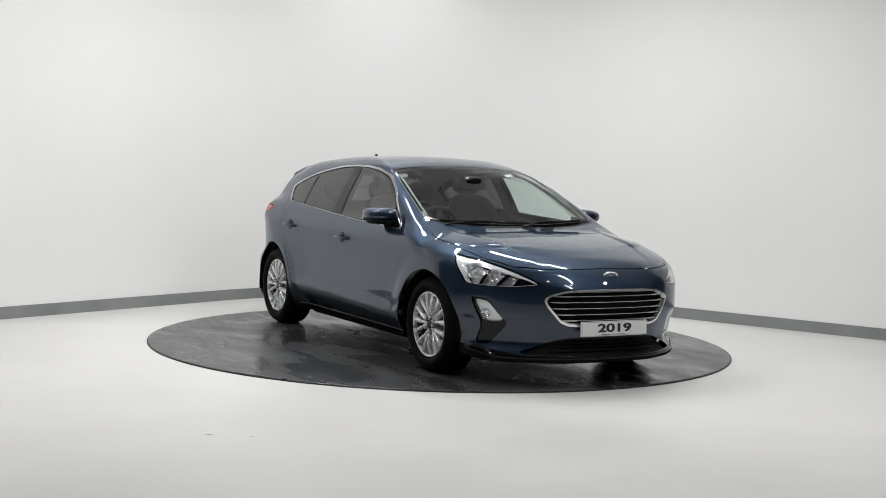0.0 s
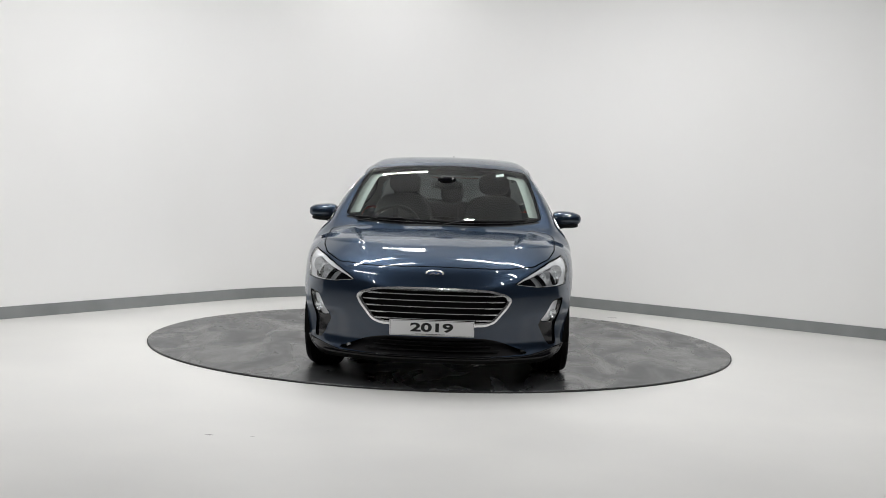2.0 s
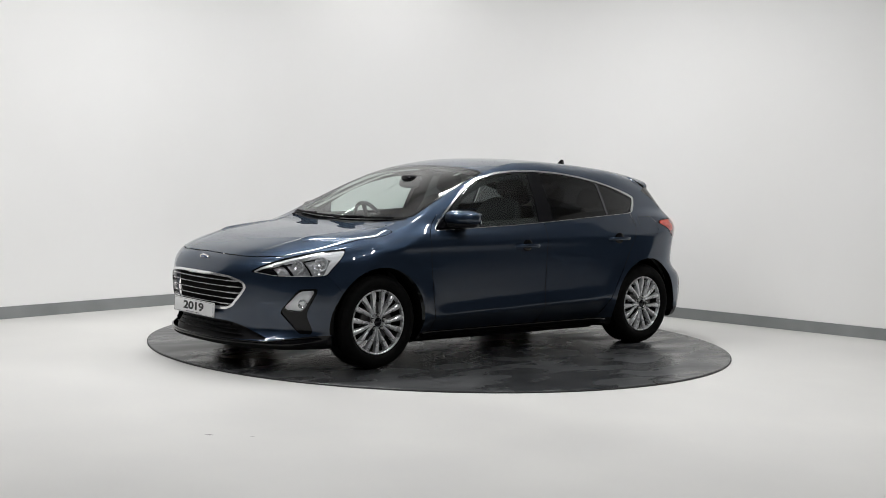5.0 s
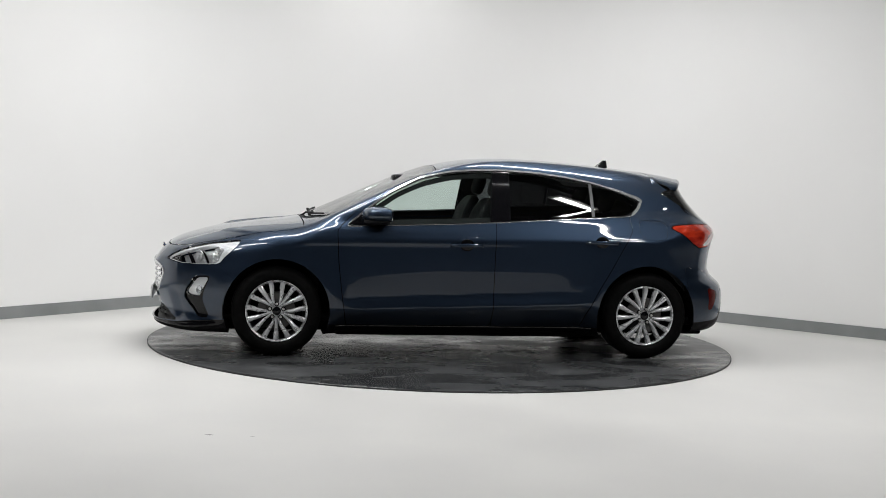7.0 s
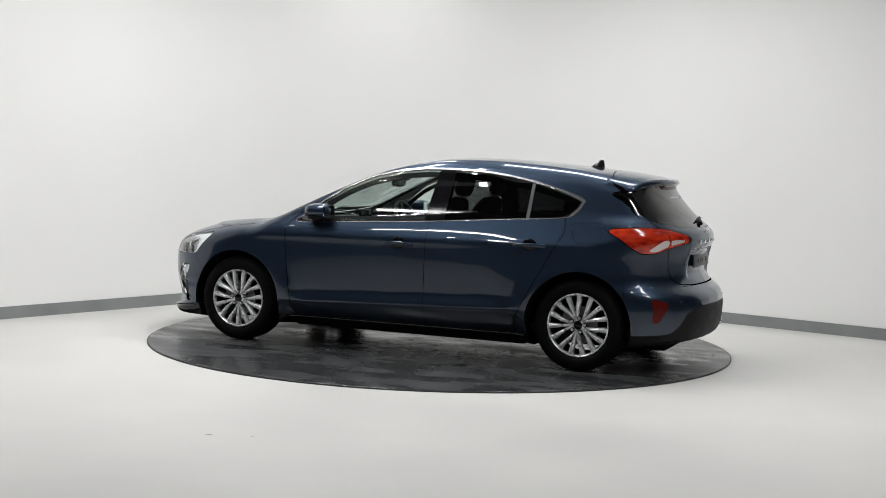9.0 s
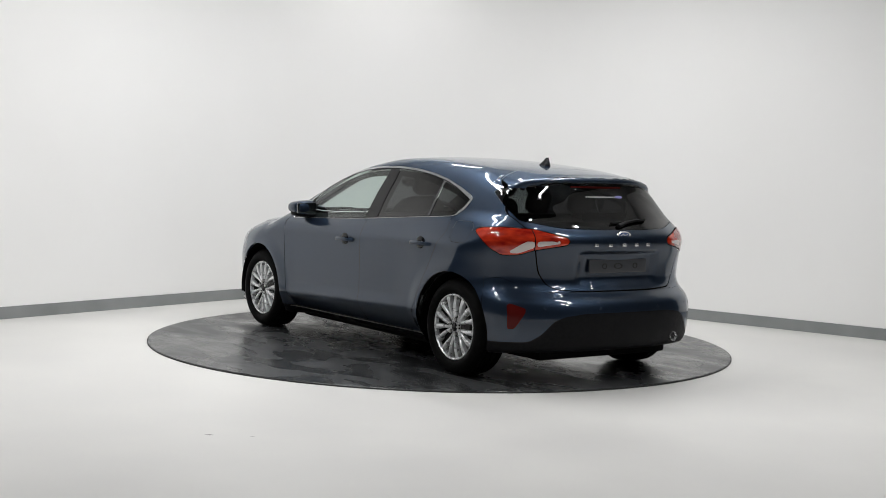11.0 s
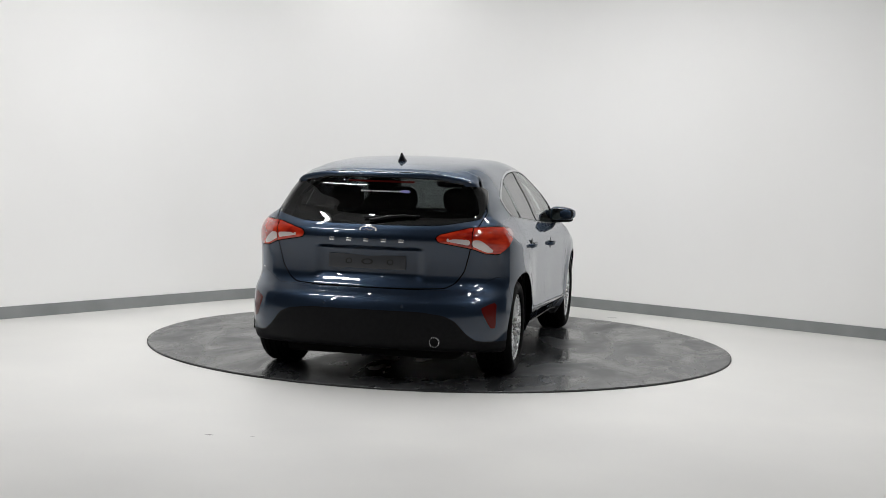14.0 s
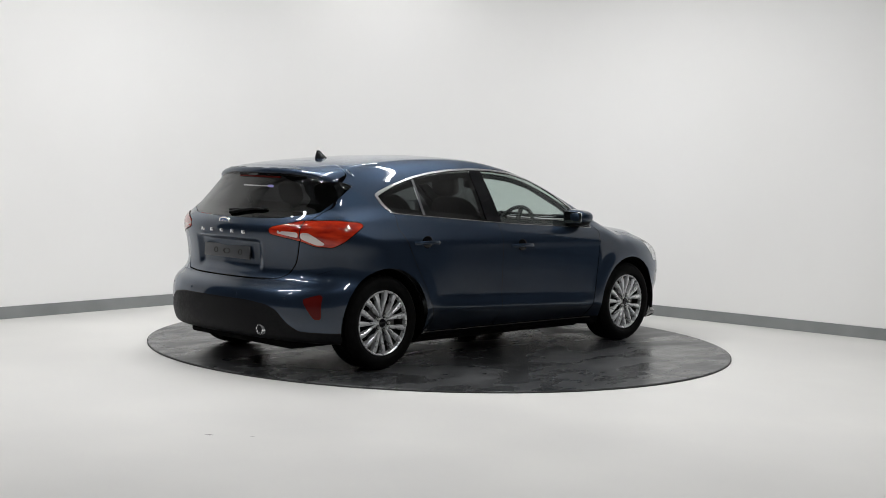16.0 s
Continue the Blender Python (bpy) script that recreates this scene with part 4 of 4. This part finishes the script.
for s in (1, -1):
    for ax in (AXLE_F, AXLE_R):
        bm = bmesh.new()
        rings = []
        for k in range(33):
            a = radians(-10 + 200 * k / 32)
            rings.append([bm.verts.new((ax + r * math.cos(a), y, HUB_Z + r * math.sin(a))) for r, y in ((0.05, 0.56), (0.34, 0.56), (0.384, 0.60), (0.386, 0.80), (0.376, 0.868 if ax > 0 else 0.862))])
        for p, q in zip(rings, rings[1:]):
            for j in range(4):
                bm.faces.new((p[j], p[j + 1], q[j + 1], q[j]))
        part("wheel_arch_liner", flipped(bm, s), M_UNDER, car, "black wheel arch liner")
bm = bmesh.new()
box(bm, -0.93, 0.93, -0.70, 0.70, 0.135, 0.23, 0.02)
box(bm, -1.9, 1.75, -0.56, 0.56, 0.150, 0.23, 0.02)
for ax in (AXLE_F, AXLE_R):
    box(bm, ax - 0.04, ax + 0.04, -0.75, 0.75, 0.24, 0.32, 0.015)
box(bm, -1.95, -1.55, -0.52, -0.22, 0.20, 0.30, 0.03)
part("chassis", bm, M_UNDER, car, "dark floor pan and axles")

# headlamps
head_field = outline(HEADLAMP, side_view)
h_band, h_core = split(head, lambda p: -(head_field(p) + 0.013 + 0.034 * step(p[:, 0], 1.80, 1.70) - 0.008 * step(p[:, 2], 0.70, 0.66)))
h_rib, _ = split(h_core, lambda p: np.minimum(np.abs(p[:, 0] - 1.872 - 0.4 * (p[:, 2] - 0.70)) - 0.006, np.abs(p[:, 0] - 1.985 - 0.4 * (p[:, 2] - 0.70)) - 0.009))
h_tip, h_core = split(h_core, lambda p: 2.045 - p[:, 0] + 0.3 * (p[:, 2] - 0.68))
for s, side in ((1, "left"), (-1, "right")):
    lens = sheet("headlamp", head, M_LENS, car, "clear headlamp with silver reflectors", side)
    sheet("running_light", h_band, M_DRL, lens, "white running light strip", side, sink=0.010, thick=0.03)
    sheet("lamp_bowl", h_core, M_REFL, lens, "silver reflector bowl", side, sink=0.055)
    sheet("lamp_tip", h_tip, M_GLOSS, lens, "black inner tip", side, sink=0.022)
    sheet("lamp_divider", h_rib, M_GLOSS, lens, "black divider between the reflectors", side, sink=0.030, thick=0.02)
    for x, z, r in ((1.935, 0.690, 0.040), (1.80, 0.712, 0.046)):
        y = surface_y(x, z)
        bm = bmesh.new()
        lathe(bm, [(0.006, -0.035), (0.016, -0.030), (r * 0.6, -0.018), (r * 0.92, 0.0), (r, 0.004), (r * 1.06, 0.0), (r * 1.06, -0.03)], 28)
        lathe(bm, [(0.0, 0.002), (0.007, -0.001), (0.009, -0.012), (0.009, -0.034)], 14)
        bmesh.ops.transform(bm, matrix=pose(x - 0.035, y - 0.035, z, 0, 0, -58), verts=bm.verts)
        part("reflector_bowl", flipped(bm, s), M_REFL, lens)

for s in (1, -1):
    fl = [o for o in car.children if o.name.startswith("fog_lamp")][0 if s > 0 else 1]
    bm = bmesh.new()
    xf = surface_x(0.765, 0.455)
    lathe(bm, [(0.004, -0.02), (0.012, -0.016), (0.026, 0.0), (0.030, 0.002), (0.031, -0.01)], 24)
    bmesh.ops.transform(bm, matrix=pose(xf - 0.012, 0.755, 0.455, 0, 0, -50), verts=bm.verts)
    part("fog_bowl", flipped(bm, s), M_CHROME, fl)

# grille: bars that follow the front
for k, (z, half) in enumerate(((0.583, 0.420), (0.545, 0.440), (0.506, 0.428), (0.467, 0.400), (0.430, 0.368))):
    ys = np.linspace(-half, half, 25)
    path = [(surface_x(abs(y), z) - 0.016, y, z) for y in ys]
    bm = bmesh.new()
    sweep(bm, path, 0.018, 0.0055)
    bar_g = part("grille_bar", bm, M_SATIN, car, "thin silver grille bar")
    for e in (-1, 1):
        bm = bmesh.new()
        ys = np.linspace(e * half, e * (half - 0.115), 8)
        sweep(bm, [(surface_x(abs(y), z) - 0.008, y, z) for y in ys], 0.016, 0.011, taper=[0.5, 0.9, 1, 1, 1, 1, 0.8, 0.4])
        part("bar_end", bm, M_CHROME, bar_g)
for k in range(3):
    z = 0.235 + 0.026 * k
    bm = bmesh.new()
    sweep(bm, [(surface_x(abs(y), z) - 0.018, y, z) for y in np.linspace(-0.42 + 0.05 * k, 0.42 - 0.05 * k, 19)], 0.014, 0.006)
    part("intake_slat", bm, M_BLACK, car)
bm = bmesh.new()
sweep(bm, [(surface_x(abs(y), 0.200 + 0.045 * float(step(abs(y), 0.55, 0.86))) + 0.004, y, 0.200 + 0.045 * float(step(abs(y), 0.55, 0.86))) for y in np.linspace(-0.80, 0.80, 41)], 0.014, 0.010)
part("lip_edge", bm, M_GLOSS, car, "gloss black edge of the front lip")

# plates, badges and lettering
def lettering(name, text, size, m, mat, parent, extrude=0.0008, offset=0.0):
    c = bpy.data.curves.new(name, "FONT")
    c.body, c.size, c.extrude, c.offset, c.align_x, c.align_y = text, size, extrude, offset, "CENTER", "CENTER"
    tmp = new("tmp", c)
    bpy.context.view_layer.update()
    me = bpy.data.meshes.new_from_object(tmp.evaluated_get(bpy.context.evaluated_depsgraph_get()))
    bpy.data.objects.remove(tmp)
    me.materials.clear()
    me.materials.append(mat)
    ob = new(name, me)
    ob.parent, ob.matrix_local = parent, m
    return ob


PX, PZ = surface_x(0.0, 0.42) + 0.010, 0.378
bm = bmesh.new()
box(bm, -0.006, 0.006, -0.262, 0.262, -0.048, 0.048, 0.004)
plate = part("front_plate", bm, M_PLATE, car, "white show plate with the year in black")
plate.matrix_local = pose(PX, -0.005, PZ, 0, -2, 0)
yr = lettering("year_lettering", "2019", 0.098, pose(0.0066, 0, 0.002, 90, 0, 90) @ Matrix.Diagonal((1.36, 0.74, 1, 1)), M_INK, plate, offset=0.0034)
bm = bmesh.new()
for y0, y1, z0, z1 in ((-0.257, 0.257, 0.0425, 0.0440), (-0.257, 0.257, -0.0440, -0.0425), (-0.257, -0.2555, -0.044, 0.044), (0.2555, 0.257, -0.044, 0.044)):
    box(bm, 0.0055, 0.0066, y0, y1, z0, z1)
part("plate_border", bm, M_INK, plate, smooth=0)
bm = bmesh.new()
box(bm, 0.0055, 0.0066, -0.10, 0.08, -0.0385, -0.0355)
part("small_print", bm, M_INK, plate, smooth=0)


def oval(parent, m, w, h):
    bm = bmesh.new()
    lathe(bm, [(0.0, 0.002), (0.86, 0.002), (0.86, -0.004)], 40)
    bmesh.ops.scale(bm, vec=(w, 1, h), verts=bm.verts)
    b = part("badge", bm, M_BLUE, parent, "blue oval badge with a chrome ring")
    bm = bmesh.new()
    lathe(bm, [(0.80, 0.002), (0.84, 0.004), (0.97, 0.004), (1.0, 0.0), (1.0, -0.006)], 40)
    bmesh.ops.scale(bm, vec=(w, 1, h), verts=bm.verts)
    part("badge_ring", bm, M_CHROME, b)
    bm = bmesh.new()
    sweep(bm, [(w * 0.55 * t, 0.003, h * 0.22 * math.sin(5 * t)) for t in np.linspace(-1, 1, 17)], 0.006, 0.002, up=(0, 1, 0), taper=[0.5] * 17)
    part("badge_mark", bm, M_CHROME, b)
    b.matrix_local = m


oval(car, pose(surface_x(0, 0.712) + 0.003, 0, 0.712, -24, 0, -90), 0.058, 0.023)
oval(car, pose(surface_x(0, 0.968, True) - 0.003, 0, 0.968, -20, 0, 90), 0.058, 0.023)
for k, y in enumerate((0.236, 0.122, 0.009, -0.104, -0.216)):
    bm = bmesh.new()
    box(bm, -0.004, 0.004, -0.017, 0.017, -0.0105, 0.0105, 0.002)
    mk = part("model_mark", bm, M_CHROME, car, "small chrome mark on the tailgate")
    mk.matrix_local = pose(surface_x(abs(y), 0.902, True) - 0.002, y, 0.902)
bm = bmesh.new()
box(bm, -0.005, 0.005, -0.252, 0.252, -0.043, 0.043, 0.003)
rp = part("rear_plate_holder", bm, M_HOLDER, car, "empty black rear number plate holder")
rp.matrix_local = pose(surface_x(0, 0.76, True) - 0.004, 0.010, 0.762, 0, 3, 0)
for y, w in ((0.12, 0.022), (0.0, 0.04), (-0.15, 0.022)):
    bm = bmesh.new()
    lathe(bm, [(0.6, -0.001), (0.7, 0.002), (0.95, 0.002), (1.0, -0.001)], 24)
    bmesh.ops.transform(bm, matrix=pose(-0.0055, y, 0, 0, 0, 90) @ Matrix.Diagonal((w, 1, 0.02, 1)), verts=bm.verts)
    part("plate_fixing", bm, M_INK, rp)

# mirrors and handles
for s in (1, -1):
    bm = bmesh.new()

    def shape(c):
        k = (c.x + 0.10) / 0.2
        c.z *= 1.0 - 0.28 * (c.y / 0.11) * 0.5 - 0.18 * max(0, k)
        c.x += -0.018 * (c.y / 0.1)
    blob(bm, (0.655, 0.895, 1.018), (0.100, 0.108, 0.060), 3.0, warp=shape)
    mir = part("door_mirror", flipped(bm, s), M_PAINT, car, "dark blue door mirror with black base")
    bm = bmesh.new()
    blob(bm, (0.655, 0.885, 0.972), (0.088, 0.098, 0.026), 3.0, warp=shape)
    part("mirror_base", flipped(bm, s), M_BLACK, mir)
    bm = bmesh.new()
    sweep(bm, [(0.70, 0.78, 0.945), (0.69, 0.83, 0.955), (0.67, 0.88, 0.970)], 0.10, 0.035)
    part("mirror_arm", flipped(bm, s), M_BLACK, mir)
    bm = bmesh.new()
    ya, yb, yc = surface_y(0.86, 0.945), surface_y(0.62, 0.945), surface_y(0.70, 1.06)
    tri = [[bm.verts.new(q) for q in ((0.86, ya + o, 0.945), (0.645, yb + o, 0.945), (0.66, surface_y(0.66, 1.075) + o, 1.075))] for o in (0.004, -0.006)]
    bm.faces.new(tri[0]), bm.faces.new(tri[1][::-1])
    for i in range(3):
        bm.faces.new((tri[0][i], tri[1][i], tri[1][(i + 1) % 3], tri[0][(i + 1) % 3]))
    part("mirror_sail", flipped(bm, s), M_GLOSS, mir)
    bm = bmesh.new()
    blob(bm, (0.562, 0.905, 1.014), (0.004, 0.085, 0.044), 9.0, warp=lambda c: setattr(c, "z", c.z * (1 - 0.14 * c.y / 0.1)))
    part("mirror_glass", flipped(bm, s), M_MIRROR, mir)
    for hx, hz in ((0.005, 0.810), (-0.995, 0.850)):
        door = DOORS["left" if s > 0 else "right", "f" if hx > -0.5 else "r"]
        y0 = surface_y(hx, hz)
        path = [(hx + u, surface_y(hx + u, hz) + o, hz + 0.006 * (1 - (u / 0.12) ** 2)) for u, o in ((0.118, -0.004), (0.105, 0.018), (0.07, 0.030), (0.0, 0.034), (-0.07, 0.030), (-0.105, 0.018), (-0.118, -0.004))]
        bm = bmesh.new()
        sweep(bm, path, 0.016, 0.028, taper=[0.8, 1, 1, 1, 1, 1, 0.8])
        hd = part("door_handle", flipped(bm, s), M_PAINT, door, "dark blue door handle")
        # no hollow is cut: a black pillow gives the handle recess its shade
        bm = bmesh.new()
        blob(bm, (hx, y0 - 0.001, hz + 0.006), (0.050, 0.007, 0.042), 2.2)
        part("handle_recess", flipped(bm, s), M_GLOSS, door, "black pillow in place of the shade in the handle recess")

# a grey strip along each sill imitates a thin line of reflected light
for s in (1, -1):
    bm = bmesh.new()
    sweep(bm, [(x, surface_y(x, 0.214) + 0.002, 0.214) for x in np.linspace(0.93, -0.95, 24)], 0.006, 0.008)
    part("sill_trim", flipped(bm, s), M_DISC, car, "thin grey strip in place of the reflection along the sill")

# roof fin, wipers, exhaust
bm = bmesh.new()
zr = surface_z(-1.17, 0)


rows = []
for k in np.linspace(0, 1, 8):
    xf, xr, w, z = -1.135 - 0.085 * k ** 0.75, -1.262 + 0.012 * k, 0.030 * (1 - k) ** 1.2 + 0.004, zr - 0.006 + 0.058 * k
    ring = []
    for j in range(16):
        t = 2 * math.pi * j / 16
        ring.append(bm.verts.new(((xf + xr) / 2 + (xf - xr) / 2 * math.cos(t), w * math.sin(t), z)))
    rows.append(ring)
for p, q in zip(rows, rows[1:]):
    for j in range(16):
        bm.faces.new((p[j], p[(j + 1) % 16], q[(j + 1) % 16], q[j]))
bm.faces.new(rows[-1])
part("roof_aerial", bm, M_GLOSS, car, "dark shark-fin roof aerial")
for y0, y1 in ((-0.62, 0.02), (-0.02, 0.58)):
    bm = bmesh.new()
    pts = []
    for t in np.linspace(0, 1, 14):
        y = y0 + (y1 - y0) * t
        x = 1.105 - 0.22 * y * y - 0.01 * t
        pts.append((x, y, surface_z(x, y) + 0.012))
    sweep(bm, pts, 0.014, 0.016)
    wp = part("windscreen_wiper", bm, M_BLACK, car, "black windscreen wiper")
    bm = bmesh.new()
    xa = 1.15 - 0.2 * y0 * y0
    sweep(bm, [(xa, y0 + 0.02, surface_z(xa, y0) + 0.006), ((xa + pts[7][0]) / 2 + 0.01, (y0 + pts[7][1]) / 2, pts[5][2] + 0.006), (pts[7][0] + 0.004, pts[7][1], pts[7][2] + 0.010)], 0.020, 0.012)
    part("wiper_arm", bm, M_BLACK, wp)
bm = bmesh.new()
sweep(bm, [(surface_x(abs(y), z, True) - 0.018, y, z) for y, z in ((0.005, 1.022), (-0.10, 1.045), (-0.20, 1.058), (-0.28, 1.055))], 0.03, 0.022, taper=[1.2, 1.0, 0.8, 0.5])
rw = part("rear_wiper", bm, M_BLACK, car, "black rear wiper arm")
bm = bmesh.new()
sweep(bm, [(surface_x(abs(y), 1.035 + 0.02 * t, True) - 0.010, y, 1.040 + 0.018 * t) for t, y in zip(np.linspace(0, 1, 9), np.linspace(0.05, -0.30, 9))], 0.014, 0.014)
part("wiper_blade", bm, M_BLACK, rw)
bm = bmesh.new()
sweep(bm, [(surface_x(abs(y), 1.268, True) - 0.004, y, 1.268) for y in np.linspace(-0.22, 0.22, 9)], 0.012, 0.014)
part("brake_light", bm, M_REDDARK, car, "dark red high brake light strip")
bm = bmesh.new()
for k in range(16):
    y = -0.16 + 0.018 * k
    x = surface_x(abs(y), 1.205, True)
    box(bm, x - 0.003, x - 0.001, y, y + 0.012, 1.200, 1.209)
part("window_print", bm, M_PLATE, car, "tiny white unreadable print on the rear window", smooth=0)
bm = bmesh.new()
x = surface_x(0.19, 1.2, True)
blob(bm, (x - 0.002, -0.17, 1.206), (0.002, 0.034, 0.010), 2.4)
part("window_sticker", bm, material("pale_violet_print", (0.35, 0.33, 0.7), 0.5), car, "small pale violet sticker")
bm = bmesh.new()
lathe(bm, [(0.027, -0.12), (0.028, 0.0), (0.0305, 0.003), (0.033, 0.0), (0.033, -0.15)], 36)
bmesh.ops.transform(bm, matrix=pose(-2.080, -0.455, 0.283, 0, 0, 90), verts=bm.verts)
part("exhaust_tip", bm, M_CHROME, car, "round chrome exhaust tip")
for y in (-0.62, -0.25, 0.25, 0.62):
    bm = bmesh.new()
    lathe(bm, [(0.0, 0.0015), (0.010, 0.001), (0.0125, -0.002)], 18)
    bmesh.ops.transform(bm, matrix=pose(surface_x(abs(y), 0.50, True), y, 0.50, 0, 0, 90 + (28 if y < -0.4 else -28 if y > 0.4 else 0)), verts=bm.verts)
    part("parking_sensor", bm, M_PAINT, car)

# ---- cabin ----
roof_in, _ = split(shell_right, lambda p: np.maximum(0.98 - p[:, 2], p[:, 0] - 1.05))
sheet("roof_lining", roof_in, M_LINING, car, "pale grey roof lining and pillars", sink=0.03)
quarter_in, _ = split(shell_right, lambda p: np.maximum(np.maximum(0.45 - p[:, 2], p[:, 2] - 1.0), p[:, 0] + 0.95))
sheet("quarter_lining", quarter_in, M_CABIN, car, "black boot side lining", sink=0.06)
lamp_in = np.concatenate([tail, tail_in, insert_in, insert_out, seam])
sheet("lamp_housing", lamp_in, M_CABIN, car, "black tail lamp housing", sink=0.05)
sheet("tailgate_lining", split(hatch, lambda p: 0.7 - p[:, 2])[0], M_CABIN, car, "", sink=0.04)
for s in ("left", "right"):
    sheet("door_card", door_f, M_CABIN, DOORS[s, "f"], "black door lining", s, sink=0.05)
    sheet("door_card", door_r, M_CABIN, DOORS[s, "r"], "black door lining", s, sink=0.05)
    sheet("screen_pillar_lining", pillar_in, M_LINING, car, "pale grey windscreen pillar lining", s, sink=0.045)
    sheet("pillar_lining", pillar, M_CABIN, car, "", s, sink=0.04)
bm = bmesh.new()
box(bm, -1.9, 1.2, -0.72, 0.72, 0.235, 0.30, 0.03)
box(bm, 1.05, 1.15, -0.70, 0.70, 0.28, 0.86, 0.03)
box(bm, -1.75, -1.05, -0.56, 0.56, 0.30, 0.97, 0.03)
part("cabin_floor", bm, M_CABIN, car, "dark carpet floor and load bay")
bm = bmesh.new()


def dash(c):
    c.z += -0.06 * (c.y / 0.7) ** 2 * 0.3
    c.x -= 0.05 * (c.y / 0.7) ** 2


blob(bm, (0.90, 0, 0.855), (0.235, 0.70, 0.095), 4.0, 40, 16, warp=dash)
box(bm, 0.45, 0.85, -0.10, 0.10, 0.35, 0.80, 0.03)
part("dashboard", bm, M_CABIN, car, "black soft-touch dashboard")
bm = bmesh.new()
box(bm, 0.70, 0.72, -0.105, 0.105, 0.885, 1.005, 0.008)
part("touch_screen", bm, M_GLOSS, car, "dark centre screen")
bm = bmesh.new()
rings = []
for k in range(40):
    a = 2 * math.pi * k / 40
    rings.append([bm.verts.new(((0.18 + 0.016 * math.cos(b)) * math.cos(a), (0.18 + 0.016 * math.cos(b)) * math.sin(a), 0.014 * math.sin(b))) for b in [2 * math.pi * j / 8 for j in range(8)]])
for k in range(40):
    p, q = rings[k], rings[(k + 1) % 40]
    for j in range(8):
        bm.faces.new((p[j], p[(j + 1) % 8], q[(j + 1) % 8], q[j]))
blob(bm, (0, 0, -0.015), (0.075, 0.065, 0.03), 2.8)
for a in (0, 180, 270):
    box(bm, 0.05, 0.175, -0.02, 0.02, -0.015, 0.003, 0.005, m=pose(0, 0, 0, 0, 0, a))
bmesh.ops.transform(bm, matrix=pose(0.50, -0.37, 0.905, 0, -66, 0), verts=bm.verts)
part("steering_wheel", bm, M_CABIN, car, "black steering wheel")
bm = bmesh.new()
blob(bm, (0.42, 0, 1.235), (0.02, 0.12, 0.036), 3.0)
sweep(bm, [(0.42, 0, 1.25), (0.46, 0, 1.27)], 0.03, 0.03)
blob(bm, (0.40, 0, 1.275), (0.07, 0.075, 0.028), 3.0)
part("cabin_mirror", bm, M_GLOSS, car, "black rear-view mirror with sensor housing")


def seat(x, y, wide, rake=-16, heads=((0.0, 0.13),), high=0.60):
    bm = bmesh.new()
    blob(bm, (0, 0, high / 2), (0.065, wide, high / 2 + 0.04), 3.2, warp=lambda c: setattr(c, "x", c.x + 0.05 * (c.y / wide) ** 2))
    back = part("seat_back", bm, M_CLOTH, car, "dark grey cloth seat")
    back.matrix_local = pose(x, y, 0.55, 0, rake, 0)
    bm = bmesh.new()
    blob(bm, (0.27, 0, -0.06), (0.28, wide, 0.085), 3.0)
    cu = part("seat_cushion", bm, M_CLOTH, back)
    cu.matrix_local = pose(0, 0, 0, 0, -rake, 0)
    for hy, hw in heads:
        bm = bmesh.new()
        blob(bm, (-0.005, hy, high + 0.135), (0.045, hw, 0.085), 3.0)
        part("headrest", bm, M_CLOTH, back)
        bm = bmesh.new()
        for e in (-0.05, 0.05):
            sweep(bm, [(0, hy + e, high), (0, hy + e, high + 0.10)], 0.012, 0.012, up=(1, 0, 0))
        part("headrest_post", bm, M_CHROME, back)


seat(-0.09, 0.36, 0.24, heads=((0.0, 0.125),), high=0.58)
seat(-0.09, -0.36, 0.24, heads=((0.0, 0.125),), high=0.58)
seat(-0.93, 0.0, 0.62, -20, heads=((-0.40, 0.115), (0.0, 0.10), (0.40, 0.115)), high=0.50)
bm = bmesh.new()
box(bm, -1.70, -1.12, -0.52, 0.52, 0.985, 1.0, 0.005)
part("parcel_shelf", bm, M_CABIN, car, "black parcel shelf")
bm = bmesh.new()
x, y = 0.30, 0.46
box(bm, -0.022, 0.022, -0.030, 0.030, -0.001, 0.001)
st = part("windscreen_sticker", bm, M_PLATE, car, "small white sticker inside the windscreen", smooth=0)
st.matrix_local = pose(0.295, 0.40, surface_z(0.295, 0.40) - 0.010, 10, 22, 0)


# ---- what moves ----
def heading(t):
    return TURN0 + TURN_RATE * t - 0.0049 * (t - 8) ** 2


def motions():
    times = [k * 0.25 for k in range(65)]
    walk(turntable, [(t, pose(0, 0, 0, 0, 0, heading(t))) for t in times])
    rows = []
    for t in times:
        a = radians(heading(t))
        x = PIVOT[0] * math.cos(a) - PIVOT[1] * math.sin(a)
        y = PIVOT[0] * math.sin(a) + PIVOT[1] * math.cos(a)
        rows.append((t, pose(x, y, TABLE_Z, 0, 0, heading(t))))
    walk(car, rows)


motions()
